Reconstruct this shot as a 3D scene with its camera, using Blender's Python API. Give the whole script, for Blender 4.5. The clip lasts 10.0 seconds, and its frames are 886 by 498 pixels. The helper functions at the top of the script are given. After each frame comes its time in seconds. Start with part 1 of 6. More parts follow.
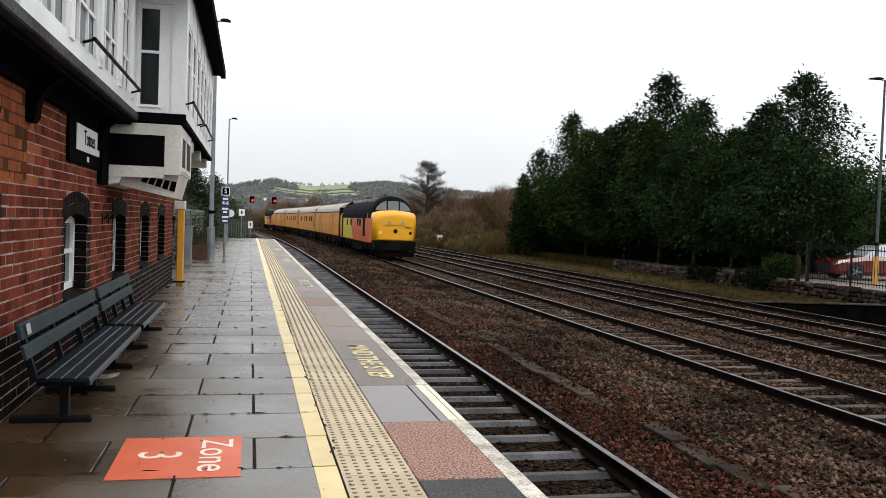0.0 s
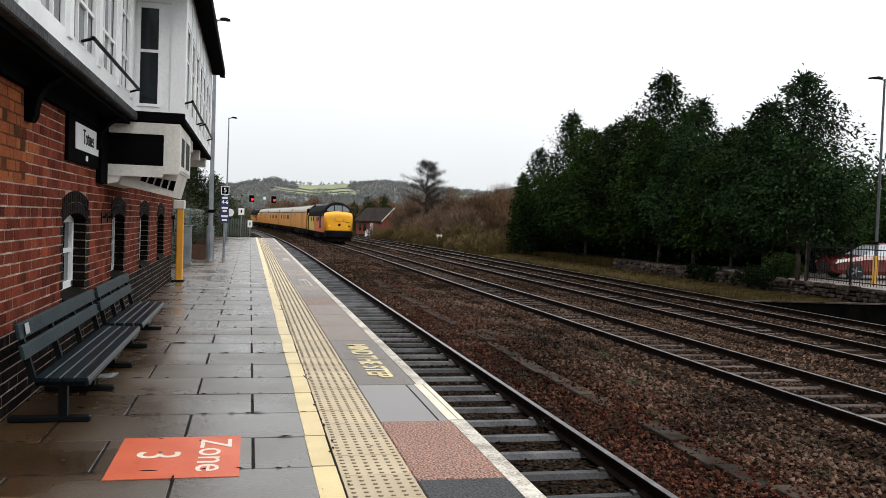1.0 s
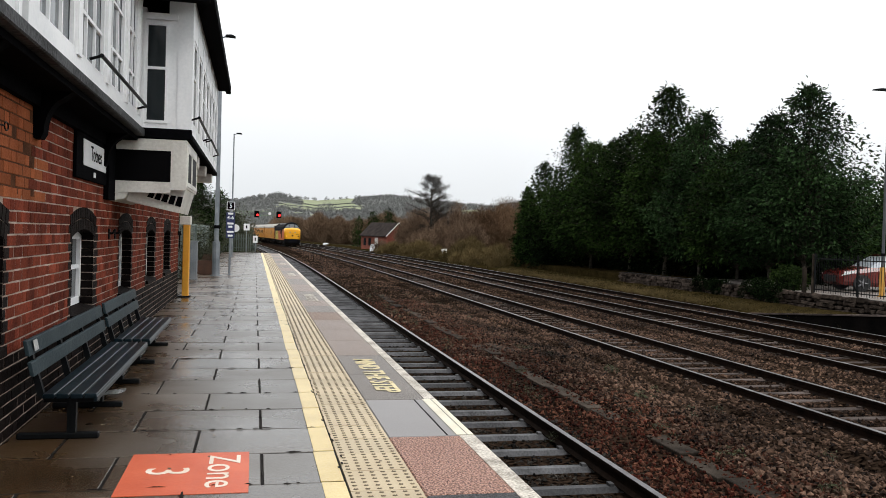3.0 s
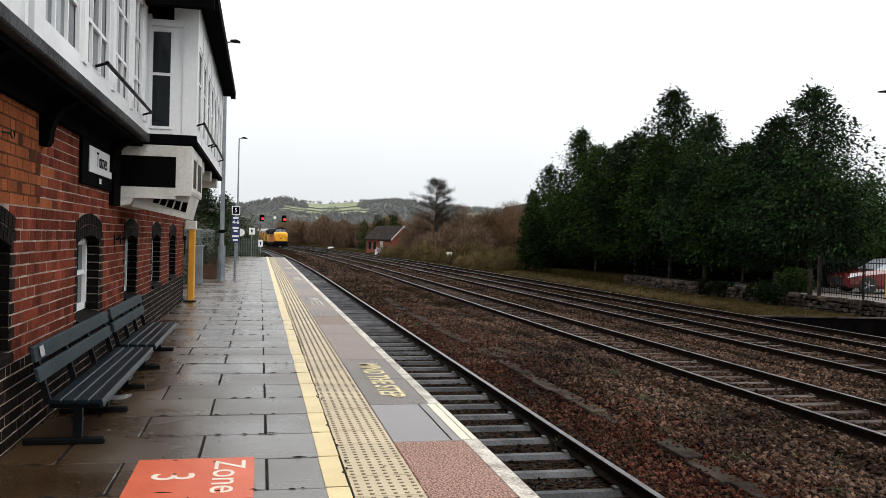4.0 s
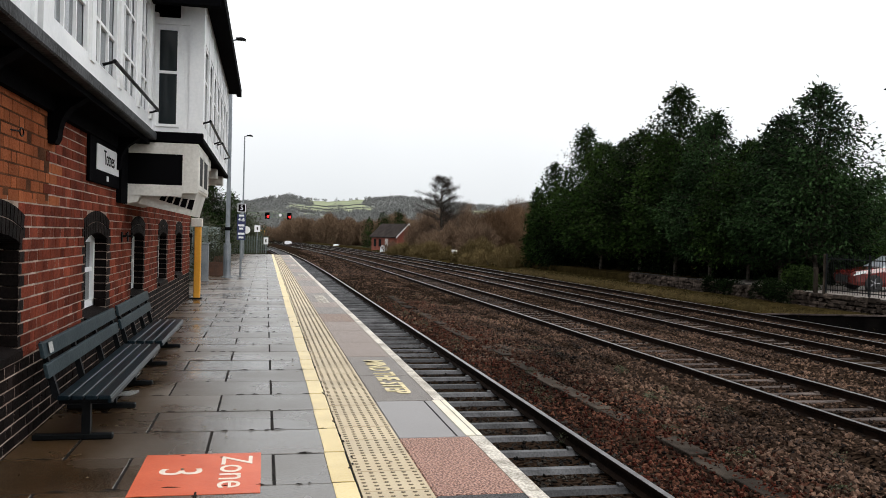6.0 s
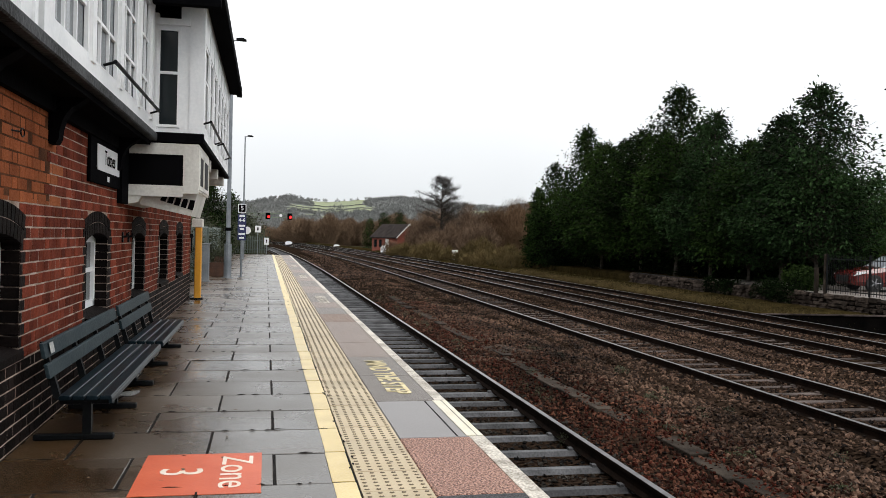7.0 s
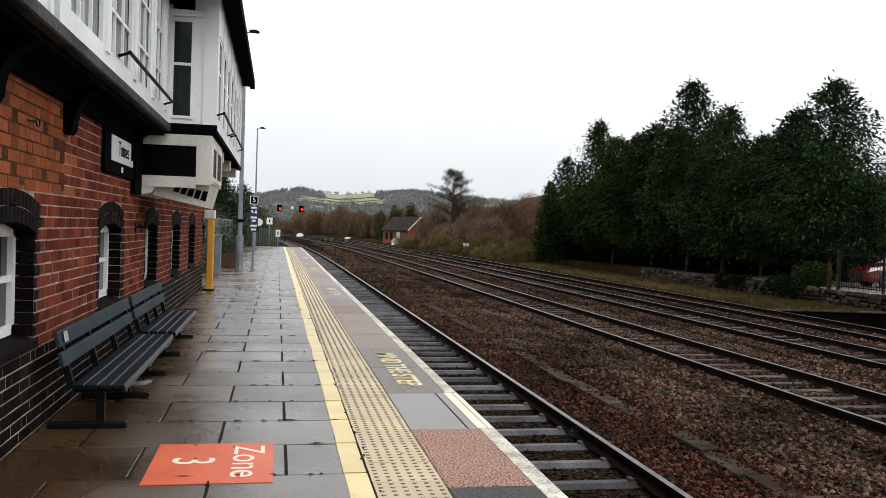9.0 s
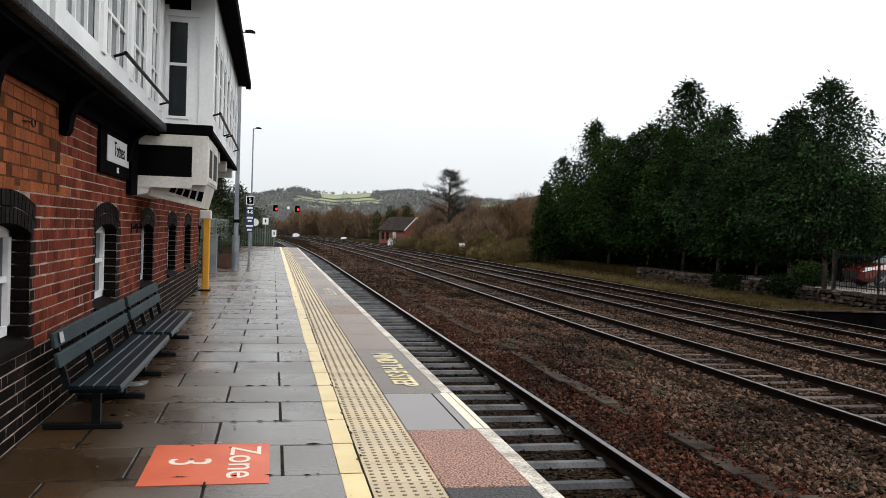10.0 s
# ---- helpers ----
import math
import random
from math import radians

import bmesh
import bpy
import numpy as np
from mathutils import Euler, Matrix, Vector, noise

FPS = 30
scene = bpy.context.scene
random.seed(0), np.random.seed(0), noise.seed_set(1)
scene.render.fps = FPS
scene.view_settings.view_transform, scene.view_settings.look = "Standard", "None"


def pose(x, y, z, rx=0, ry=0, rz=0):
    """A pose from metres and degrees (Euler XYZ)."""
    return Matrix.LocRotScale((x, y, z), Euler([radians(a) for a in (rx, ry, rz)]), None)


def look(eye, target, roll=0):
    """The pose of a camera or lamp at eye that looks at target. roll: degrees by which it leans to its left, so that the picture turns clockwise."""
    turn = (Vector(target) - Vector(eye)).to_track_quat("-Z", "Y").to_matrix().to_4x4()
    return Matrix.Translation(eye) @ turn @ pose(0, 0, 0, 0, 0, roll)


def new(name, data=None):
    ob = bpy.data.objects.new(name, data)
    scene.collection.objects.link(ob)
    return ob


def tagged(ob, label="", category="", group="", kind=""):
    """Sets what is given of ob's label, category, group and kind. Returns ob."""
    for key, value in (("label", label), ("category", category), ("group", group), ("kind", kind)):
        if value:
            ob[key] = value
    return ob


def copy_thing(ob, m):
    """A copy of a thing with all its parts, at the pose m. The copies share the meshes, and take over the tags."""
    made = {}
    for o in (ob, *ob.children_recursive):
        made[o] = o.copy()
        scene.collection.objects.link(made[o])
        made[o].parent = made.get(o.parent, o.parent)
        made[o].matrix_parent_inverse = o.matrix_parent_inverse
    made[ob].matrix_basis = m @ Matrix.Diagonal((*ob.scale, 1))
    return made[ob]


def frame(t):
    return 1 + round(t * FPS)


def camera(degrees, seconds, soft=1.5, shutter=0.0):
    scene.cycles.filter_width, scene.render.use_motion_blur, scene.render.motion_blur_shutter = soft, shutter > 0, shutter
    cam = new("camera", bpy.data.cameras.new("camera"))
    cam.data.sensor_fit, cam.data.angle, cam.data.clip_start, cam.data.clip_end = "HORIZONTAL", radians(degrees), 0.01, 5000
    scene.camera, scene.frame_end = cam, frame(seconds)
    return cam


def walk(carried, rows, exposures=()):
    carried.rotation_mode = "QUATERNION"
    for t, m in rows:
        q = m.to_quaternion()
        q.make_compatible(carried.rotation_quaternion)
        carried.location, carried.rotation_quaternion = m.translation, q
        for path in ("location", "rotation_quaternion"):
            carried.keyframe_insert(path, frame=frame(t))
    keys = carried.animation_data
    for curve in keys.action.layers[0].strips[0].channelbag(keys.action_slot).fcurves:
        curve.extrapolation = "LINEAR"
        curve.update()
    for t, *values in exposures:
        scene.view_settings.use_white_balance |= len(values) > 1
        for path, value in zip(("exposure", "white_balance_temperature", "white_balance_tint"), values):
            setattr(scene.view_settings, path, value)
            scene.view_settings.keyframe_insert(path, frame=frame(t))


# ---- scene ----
# ---------------- camera ----------------
cam = camera(55.0, 10.0, soft=0.6)
PATH = [
    (0, (-0.001, -0.001, 1.413), (2.217, 9.746, 1.106), 1.97),
    (0.5, (0.002, -0.000, 1.413), (2.205, 9.748, 1.074), 2.07),
    (1, (0.004, 0.005, 1.416), (2.226, 9.750, 1.099), 1.99),
    (1.5, (-0.003, -0.002, 1.418), (2.199, 9.749, 1.125), 1.87),
    (2, (-0.003, -0.005, 1.416), (2.198, 9.746, 1.150), 1.74),
    (2.5, (-0.005, -0.002, 1.413), (2.215, 9.745, 1.135), 1.96),
    (2.7, (-0.016, 0.010, 1.412), (2.182, 9.764, 1.220), 1.83),
    (4, (-0.010, -0.011, 1.429), (2.093, 9.765, 1.314), 1.45),
    (4.5, (-0.022, -0.049, 1.427), (2.068, 9.730, 1.328), 1.57),
    (5, (-0.020, -0.040, 1.424), (2.049, 9.743, 1.266), 1.42),
    (5.5, (-0.019, -0.039, 1.427), (2.030, 9.748, 1.279), 1.48),
    (7, (-0.019, -0.046, 1.426), (2.020, 9.743, 1.285), 1.44),
    (7.5, (-0.026, -0.048, 1.426), (1.999, 9.744, 1.311), 1.83),
    (8, (-0.024, -0.039, 1.420), (1.973, 9.758, 1.246), 1.73),
    (8.5, (-0.024, -0.046, 1.424), (1.929, 9.760, 1.239), 1.71),
    (9, (-0.028, -0.045, 1.420), (1.888, 9.767, 1.197), 1.87),
    (9.5, (-0.028, -0.051, 1.421), (1.890, 9.760, 1.180), 1.91),
    (10, (-0.029, -0.048, 1.423), (1.931, 9.756, 1.201), 1.82),
]
walk(cam, [(t, look(eye, target, roll)) for t, eye, target, roll in PATH])

# ---------------- light: a bright overcast winter sky ----------------
world = bpy.data.worlds.new("overcast")
scene.world = world
world.use_nodes = True
wn, wl = world.node_tree.nodes, world.node_tree.links
bg = wn["Background"]
sky = wn.new("ShaderNodeTexSky")
sky.sky_type = "NISHITA"
sky.sun_disc = False
sky.sun_elevation, sky.sun_rotation = radians(24), radians(200)
coord = wn.new("ShaderNodeTexCoord")
split = wn.new("ShaderNodeSeparateXYZ")
wl.new(coord.outputs["Generated"], split.inputs["Vector"])
cloud = wn.new("ShaderNodeTexNoise")
cloud.inputs["Scale"].default_value = 2.2
cloud.inputs["Detail"].default_value = 5
wl.new(coord.outputs["Generated"], cloud.inputs["Vector"])
haze = wn.new("ShaderNodeMath")
haze.operation = "MULTIPLY_ADD"
haze.inputs[1].default_value, haze.inputs[2].default_value = 0.10, -0.05
wl.new(cloud.outputs["Fac"], haze.inputs[0])
level = wn.new("ShaderNodeMath")
level.operation = "ADD"
wl.new(split.outputs["Z"], level.inputs[0])
wl.new(haze.outputs[0], level.inputs[1])
ramp = wn.new("ShaderNodeValToRGB")
ramp.color_ramp.elements[0].position, ramp.color_ramp.elements[0].color = 0.0, (7.6, 7.95, 8.3, 1)
ramp.color_ramp.elements[1].position, ramp.color_ramp.elements[1].color = 1.0, (20.5, 20.8, 21.2, 1)
knee = ramp.color_ramp.elements.new(0.14)
knee.color = (10.6, 10.8, 11.0, 1)
wl.new(level.outputs[0], ramp.inputs["Fac"])
wmix = wn.new("ShaderNodeMixRGB")
wmix.inputs["Fac"].default_value = 0.97
wl.new(sky.outputs["Color"], wmix.inputs["Color1"])
wl.new(ramp.outputs["Color"], wmix.inputs["Color2"])
wl.new(wmix.outputs["Color"], bg.inputs["Color"])
bg.inputs["Strength"].default_value = 0.1

sun_data = bpy.data.lights.new("sun", "SUN")
sun_data.energy, sun_data.angle, sun_data.color = 1.0, radians(30), (1.0, 0.97, 0.93)
sun = new("sun", sun_data)
sun.matrix_world = look((0, 0, 50), (-12, 28, 10))
scene.view_settings.exposure = 0.0


# ---------------- materials ----------------
def mat(name, c1, c2, rough=0.7, scale=3.0, fine=40.0, bump=0.15, metal=0.0, vary=0.0, mottle=0.35, spec=0.5, island=0.0, rough2=None, tight=0.14, stain=None):
    """Two colours blended by broad stains and fine grain, with relief; vary: brightness by object, island: by loose piece."""
    m = bpy.data.materials.new(name)
    m.use_nodes = True
    n, l = m.node_tree.nodes, m.node_tree.links
    p = n["Principled BSDF"]
    tc = n.new("ShaderNodeTexCoord")
    geo = n.new("ShaderNodeNewGeometry")
    a, b = n.new("ShaderNodeTexNoise"), n.new("ShaderNodeTexNoise")
    a.inputs["Scale"].default_value, a.inputs["Detail"].default_value = scale, 4
    b.inputs["Scale"].default_value, b.inputs["Detail"].default_value = fine, 3
    l.new(geo.outputs["Position"] if vary or island else tc.outputs["Object"], a.inputs["Vector"])
    l.new(tc.outputs["Object"], b.inputs["Vector"])
    add = n.new("ShaderNodeMath")
    add.operation = "MULTIPLY_ADD"
    add.inputs[1].default_value = mottle
    l.new(b.outputs["Fac"], add.inputs[0])
    mul = n.new("ShaderNodeMath")
    mul.operation = "MULTIPLY"
    mul.inputs[1].default_value = 1 - mottle
    l.new(a.outputs["Fac"], mul.inputs[0])
    l.new(mul.outputs[0], add.inputs[2])
    r = n.new("ShaderNodeValToRGB")
    r.color_ramp.elements[0].position, r.color_ramp.elements[0].color = 0.5 - tight, (*c1, 1)
    r.color_ramp.elements[1].position, r.color_ramp.elements[1].color = 0.5 + tight, (*c2, 1)
    l.new(add.outputs[0], r.inputs["Fac"])
    col = r.outputs["Color"]
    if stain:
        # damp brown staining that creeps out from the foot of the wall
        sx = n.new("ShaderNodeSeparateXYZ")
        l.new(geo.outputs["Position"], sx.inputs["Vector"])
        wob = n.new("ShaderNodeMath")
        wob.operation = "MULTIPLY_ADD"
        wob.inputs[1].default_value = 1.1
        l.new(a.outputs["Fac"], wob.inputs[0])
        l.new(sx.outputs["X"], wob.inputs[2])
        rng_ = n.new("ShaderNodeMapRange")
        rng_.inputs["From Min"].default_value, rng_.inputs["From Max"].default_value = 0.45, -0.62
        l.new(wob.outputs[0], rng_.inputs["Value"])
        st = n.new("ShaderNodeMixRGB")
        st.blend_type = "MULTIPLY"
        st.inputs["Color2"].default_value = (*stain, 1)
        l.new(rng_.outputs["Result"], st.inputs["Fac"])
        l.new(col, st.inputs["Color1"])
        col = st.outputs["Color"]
    if vary or island:
        hs = n.new("ShaderNodeHueSaturation")
        info = n.new("ShaderNodeObjectInfo") if vary else geo
        mr = n.new("ShaderNodeMapRange")
        mr.inputs["To Min"].default_value, mr.inputs["To Max"].default_value = 1 - (vary or island), 1 + (vary or island)
        l.new(info.outputs["Random" if vary else "Random Per Island"], mr.inputs["Value"])
        l.new(mr.outputs["Result"], hs.inputs["Value"])
        l.new(col, hs.inputs["Color"])
        col = hs.outputs["Color"]
    l.new(col, p.inputs["Base Color"])
    p.inputs["Metallic"].default_value = metal
    p.inputs["Specular IOR Level"].default_value = spec
    if rough2 is None:
        p.inputs["Roughness"].default_value = rough
    else:
        rr = n.new("ShaderNodeMapRange")
        rr.inputs["From Min"].default_value, rr.inputs["From Max"].default_value = 0.35, 0.65
        rr.inputs["To Min"].default_value, rr.inputs["To Max"].default_value = rough, rough2
        l.new(a.outputs["Fac"], rr.inputs["Value"])
        l.new(rr.outputs["Result"], p.inputs["Roughness"])
    if bump:
        bp = n.new("ShaderNodeBump")
        bp.inputs["Strength"].default_value, bp.inputs["Distance"].default_value = bump, 0.02
        l.new(b.outputs["Fac"], bp.inputs["Height"])
        l.new(bp.outputs["Normal"], p.inputs["Normal"])
    return m


def glow(name, color, strength):
    m = bpy.data.materials.new(name)
    m.use_nodes = True
    p = m.node_tree.nodes["Principled BSDF"]
    p.inputs["Base Color"].default_value = (*color, 1)
    p.inputs["Emission Color"].default_value = (*color, 1)
    p.inputs["Emission Strength"].default_value = strength
    return m


def glazing(name, tint, rough=0.05, spec=0.3):
    m = bpy.data.materials.new(name)
    m.use_nodes = True
    p = m.node_tree.nodes["Principled BSDF"]
    p.inputs["Base Color"].default_value = (*tint, 1)
    p.inputs["Roughness"].default_value = rough
    p.inputs["Specular IOR Level"].default_value = spec
    return m


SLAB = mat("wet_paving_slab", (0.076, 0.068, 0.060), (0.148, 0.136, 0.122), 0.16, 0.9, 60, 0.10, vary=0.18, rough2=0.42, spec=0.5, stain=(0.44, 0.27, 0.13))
RAMP_BLACK = mat("near_black_ramp", (0.0012, 0.001, 0.001), (0.006, 0.005, 0.0045), 0.9, 2, 30, 0.4, spec=0.02)
GROUT = mat("dark_joint", (0.006, 0.005, 0.005), (0.018, 0.015, 0.013), 0.8, spec=0.1)
YELLOW = mat("worn_yellow_paint", (0.55, 0.40, 0.14), (0.72, 0.56, 0.24), 0.28, 2.5, 70, 0.12, vary=0.06, spec=0.6)
TACTILE = mat("buff_tactile_paving", (0.37, 0.285, 0.165), (0.50, 0.405, 0.255), 0.45, 1.5, 90, 0.08, vary=0.10)
COPE_RED = mat("red_aggregate_coping", (0.085, 0.028, 0.016), (0.47, 0.26, 0.19), 0.6, 2.0, 75, 0.9, mottle=0.93, tight=0.075)
COPE_GREY = mat("smooth_grey_coping", (0.165, 0.152, 0.148), (0.205, 0.192, 0.187), 0.4, 1.0, 60, 0.04)
COPE_TAR = mat("grey_tarmac_coping", (0.085, 0.074, 0.067), (0.235, 0.205, 0.18), 0.5, 1.5, 75, 0.7, mottle=0.88, tight=0.1, spec=0.4)
COPE_DARK = mat("dark_tarmac_coping", (0.012, 0.012, 0.013), (0.07, 0.07, 0.073), 0.6, 1.5, 75, 0.7, mottle=0.88, tight=0.1, spec=0.25)
WHITE_EDGE = mat("worn_white_edge_paint", (0.22, 0.19, 0.15), (0.66, 0.61, 0.53), 0.6, 5.0, 60, 0.4, tight=0.1, mottle=0.5)
CREAM_EDGE = mat("cream_edge_paint", (0.6, 0.55, 0.42), (0.72, 0.67, 0.54), 0.5, 4.0, 60, 0.1)
ZONE = mat("orange_floor_marking", (0.52, 0.085, 0.03), (0.64, 0.13, 0.055), 0.45, 3, 90, 0.1)
FLOOR_WHITE = mat("floor_lettering_white", (0.7, 0.6, 0.5), (0.8, 0.72, 0.62), 0.5)
FLOOR_YELLOW = mat("floor_lettering_yellow", (0.45, 0.37, 0.19), (0.76, 0.65, 0.38), 0.6, 14, 90, 0.2)
FLOOR_PALE = mat("faded_floor_lettering", (0.24, 0.21, 0.18), (0.62, 0.57, 0.48), 0.6, 9, 60, 0.2)
BRICK = mat("red_brick", (0.075, 0.015, 0.009), (0.205, 0.048, 0.026), 0.9, 3.2, 60, 0.5, vary=0.42, spec=0.06)
BRICK_FAR = mat("red_brick_run", (0.075, 0.015, 0.009), (0.205, 0.048, 0.026), 0.9, 3.2, 60, 0.5, island=0.42, spec=0.06)
BRICK_ORANGE = mat("orange_brick", (0.20, 0.055, 0.02), (0.34, 0.11, 0.045), 0.9, 3.2, 60, 0.6, island=0.28, spec=0.06)
BRICK_BLUE = mat("blue_engineering_brick", (0.003, 0.002, 0.002), (0.013, 0.009, 0.008), 0.7, 2.5, 60, 0.3, island=0.5, spec=0.05)
MORTAR = mat("pale_mortar", (0.19, 0.14, 0.11), (0.45, 0.365, 0.31), 0.9, 5, 90, 0.4, spec=0.05)
MORTAR_ORANGE = mat("orange_mortar", (0.040, 0.016, 0.008), (0.11, 0.046, 0.022), 0.9, 5, 90, 0.4, spec=0.05)
WHITE_PAINT = mat("white_gloss_paint", (0.72, 0.735, 0.75), (0.86, 0.865, 0.87), 0.4, 1.2, 30, 0.05)
OFF_WHITE = mat("weathered_white_paint", (0.50, 0.48, 0.44), (0.74, 0.72, 0.67), 0.5, 1.6, 30, 0.06)
BLACK_PAINT = mat("black_paint_and_dark_rooms", (0.0012, 0.0012, 0.0016), (0.004, 0.004, 0.005), 0.9, 3, 40, 0.15, spec=0.02)
GREY_TRIM = mat("flaking_grey_black_paint", (0.006, 0.007, 0.008), (0.055, 0.058, 0.062), 0.6, 2.2, 26, 0.5, tight=0.08, mottle=0.4, spec=0.15)
ROOF_SLATE = mat("dark_slate", (0.006, 0.006, 0.009), (0.02, 0.02, 0.026), 0.6, 2, 30, 0.2, spec=0.1)
GLASS = glazing("dark_window_glass", (0.012, 0.016, 0.018))
# window reflection is painted in as a paler base colour
GLASS_PALE = glazing("painted_reflection_glass", (0.10, 0.12, 0.13), 0.08)
SCREEN = glazing("dead_display_screen", (0.0015, 0.0015, 0.002), 0.5, 0.05)
# near-black leaf: the shade under tree crowns is put into the colour
LEAF_SHADED = mat("shade_dark_leaf", (0.001, 0.0025, 0.0008), (0.007, 0.013, 0.004), 0.8, 0.5, 6, 0.0, island=0.85, spec=0.02)
# far copy of the twigs, lightened so its colour holds the haze
TWIG_FAR = mat("haze_pale_twigs", (0.10, 0.066, 0.042), (0.19, 0.13, 0.085), 0.95, 0.04, 2, 0.0, island=0.25, spec=0.02)
COPE_PINK = mat("pinkish_worn_coping", (0.14, 0.105, 0.088), (0.28, 0.22, 0.185), 0.5, 1.5, 75, 0.6, mottle=0.85, tight=0.1, spec=0.4)
# brown for painted shade on dome sides, also for fallen leaves
SHADE_LEAF_BROWN = mat("dome_shade_and_leaf_brown", (0.08, 0.058, 0.035), (0.19, 0.145, 0.09), 0.7, 4, 60, 0.1)
COPE_RUST = mat("rusty_brown_coping", (0.10, 0.055, 0.035), (0.235, 0.15, 0.105), 0.5, 1.5, 75, 0.6, mottle=0.85, tight=0.1, spec=0.4)
LITTER = mat("fallen_russet_leaf", (0.012, 0.003, 0.002), (0.06, 0.015, 0.009), 0.9, 0.6, 20, 0.1, island=0.7, spec=0.05)
BENCH_GREEN = mat("dark_green_slat_paint", (0.002, 0.006, 0.009), (0.007, 0.014, 0.019), 0.3, 3, 40, 0.1, spec=0.10)
BENCH_BACK = mat("faded_green_slat_paint", (0.010, 0.020, 0.026), (0.030, 0.044, 0.050), 0.5, 3, 40, 0.15, spec=0.12)
IRON = mat("black_cast_iron", (0.002, 0.0025, 0.003), (0.006, 0.007, 0.008), 0.45, 5, 50, 0.1, spec=0.1)
STEEL = mat("galvanised_steel", (0.15, 0.17, 0.19), (0.27, 0.29, 0.31), 0.45, 3, 40, 0.05, metal=0.5)
FENCE_GREEN = mat("grey_green_palisade", (0.055, 0.075, 0.065), (0.11, 0.135, 0.12), 0.5, 3, 40, 0.05, vary=0.1)
RUST = mat("rusty_rail_side", (0.003, 0.0018, 0.0012), (0.012, 0.0065, 0.004), 0.9, 6, 60, 0.3, spec=0.04)
RAIL_TOP = mat("polished_rail_head", (0.08, 0.075, 0.075), (0.19, 0.185, 0.185), 0.35, 4, 50, 0.02, metal=0.85)
CONCRETE = mat("weathered_concrete_sleeper", (0.022, 0.017, 0.015), (0.105, 0.084, 0.075), 0.9, 2.5, 40, 0.3, vary=0.4, spec=0.05)
CONCRETE_WET = mat("wet_dark_sleeper", (0.022, 0.022, 0.023), (0.11, 0.11, 0.115), 0.6, 2.5, 40, 0.2, vary=0.45, spec=0.15)
BALLAST = mat("ballast_bed", (0.0012, 0.0008, 0.0006), (0.030, 0.0195, 0.0135), 1.0, 0.6, 16, 1.0, mottle=0.8, tight=0.10, spec=0.0)
STONES = mat("ballast_stone", (0.004, 0.0024, 0.0016), (0.100, 0.060, 0.041), 0.7, 0.6, 30, 0.2, island=0.99, mottle=0.4, spec=0.05)
STONES_RED = mat("russet_ballast_stone", (0.003, 0.0015, 0.001), (0.088, 0.037, 0.023), 0.8, 0.35, 30, 0.2, island=0.99, mottle=0.25, spec=0.05)
STONES_GREY = mat("grey_ballast_stone", (0.0012, 0.001, 0.0009), (0.032, 0.027, 0.022), 0.7, 0.5, 30, 0.2, island=0.98, mottle=0.25, spec=0.06)
GRASS = mat("winter_grass", (0.006, 0.005, 0.002), (0.036, 0.026, 0.010), 1.0, 1.6, 14, 0.9, mottle=0.5, spec=0.0)
EARTH = mat("winter_ground", (0.014, 0.012, 0.006), (0.045, 0.036, 0.018), 0.95, 0.02, 1.2, 0.5, spec=0.02)
STONE_WALL = mat("rubble_stone", (0.008, 0.006, 0.005), (0.060, 0.046, 0.037), 0.95, 6, 30, 0.9, vary=0.6, spec=0.03)
LEAF = mat("dark_evergreen_leaf", (0.002, 0.006, 0.0012), (0.025, 0.047, 0.010), 0.7, 0.35, 6, 0.0, island=0.85, spec=0.03)
LEAF_BLUE = mat("blue_green_leaf", (0.003, 0.008, 0.0025), (0.026, 0.052, 0.017), 0.7, 0.35, 6, 0.0, island=0.85, spec=0.04)
BARK_PALE = mat("grey_trunk_bark", (0.020, 0.017, 0.014), (0.085, 0.075, 0.062), 0.9, 5, 40, 0.6, spec=0.05)
BARK = mat("grey_bark", (0.018, 0.015, 0.012), (0.065, 0.055, 0.045), 0.95, 5, 40, 0.6, spec=0.05)
TWIG = mat("bare_brown_twigs", (0.065, 0.043, 0.029), (0.17, 0.115, 0.077), 0.9, 0.12, 3, 0.0, island=0.4, spec=0.02)
TWIG_RED = mat("bare_russet_twigs", (0.072, 0.043, 0.025), (0.165, 0.105, 0.062), 0.9, 0.12, 3, 0.0, island=0.4, spec=0.02)
TWIG_OLIVE = mat("bare_olive_twigs", (0.05, 0.038, 0.015), (0.15, 0.11, 0.05), 0.9, 0.12, 3, 0.0, island=0.4, spec=0.02)


# ---------------- mesh helpers ----------------
def bx(bm, x0, x1, y0, y1, z0, z1):
    v = [bm.verts.new(c) for c in ((x0, y0, z0), (x1, y0, z0), (x1, y1, z0), (x0, y1, z0), (x0, y0, z1), (x1, y0, z1), (x1, y1, z1), (x0, y1, z1))]
    for q in ((0, 3, 2, 1), (4, 5, 6, 7), (0, 1, 5, 4), (1, 2, 6, 5), (2, 3, 7, 6), (3, 0, 4, 7)):
        bm.faces.new([v[i] for i in q])
    return v


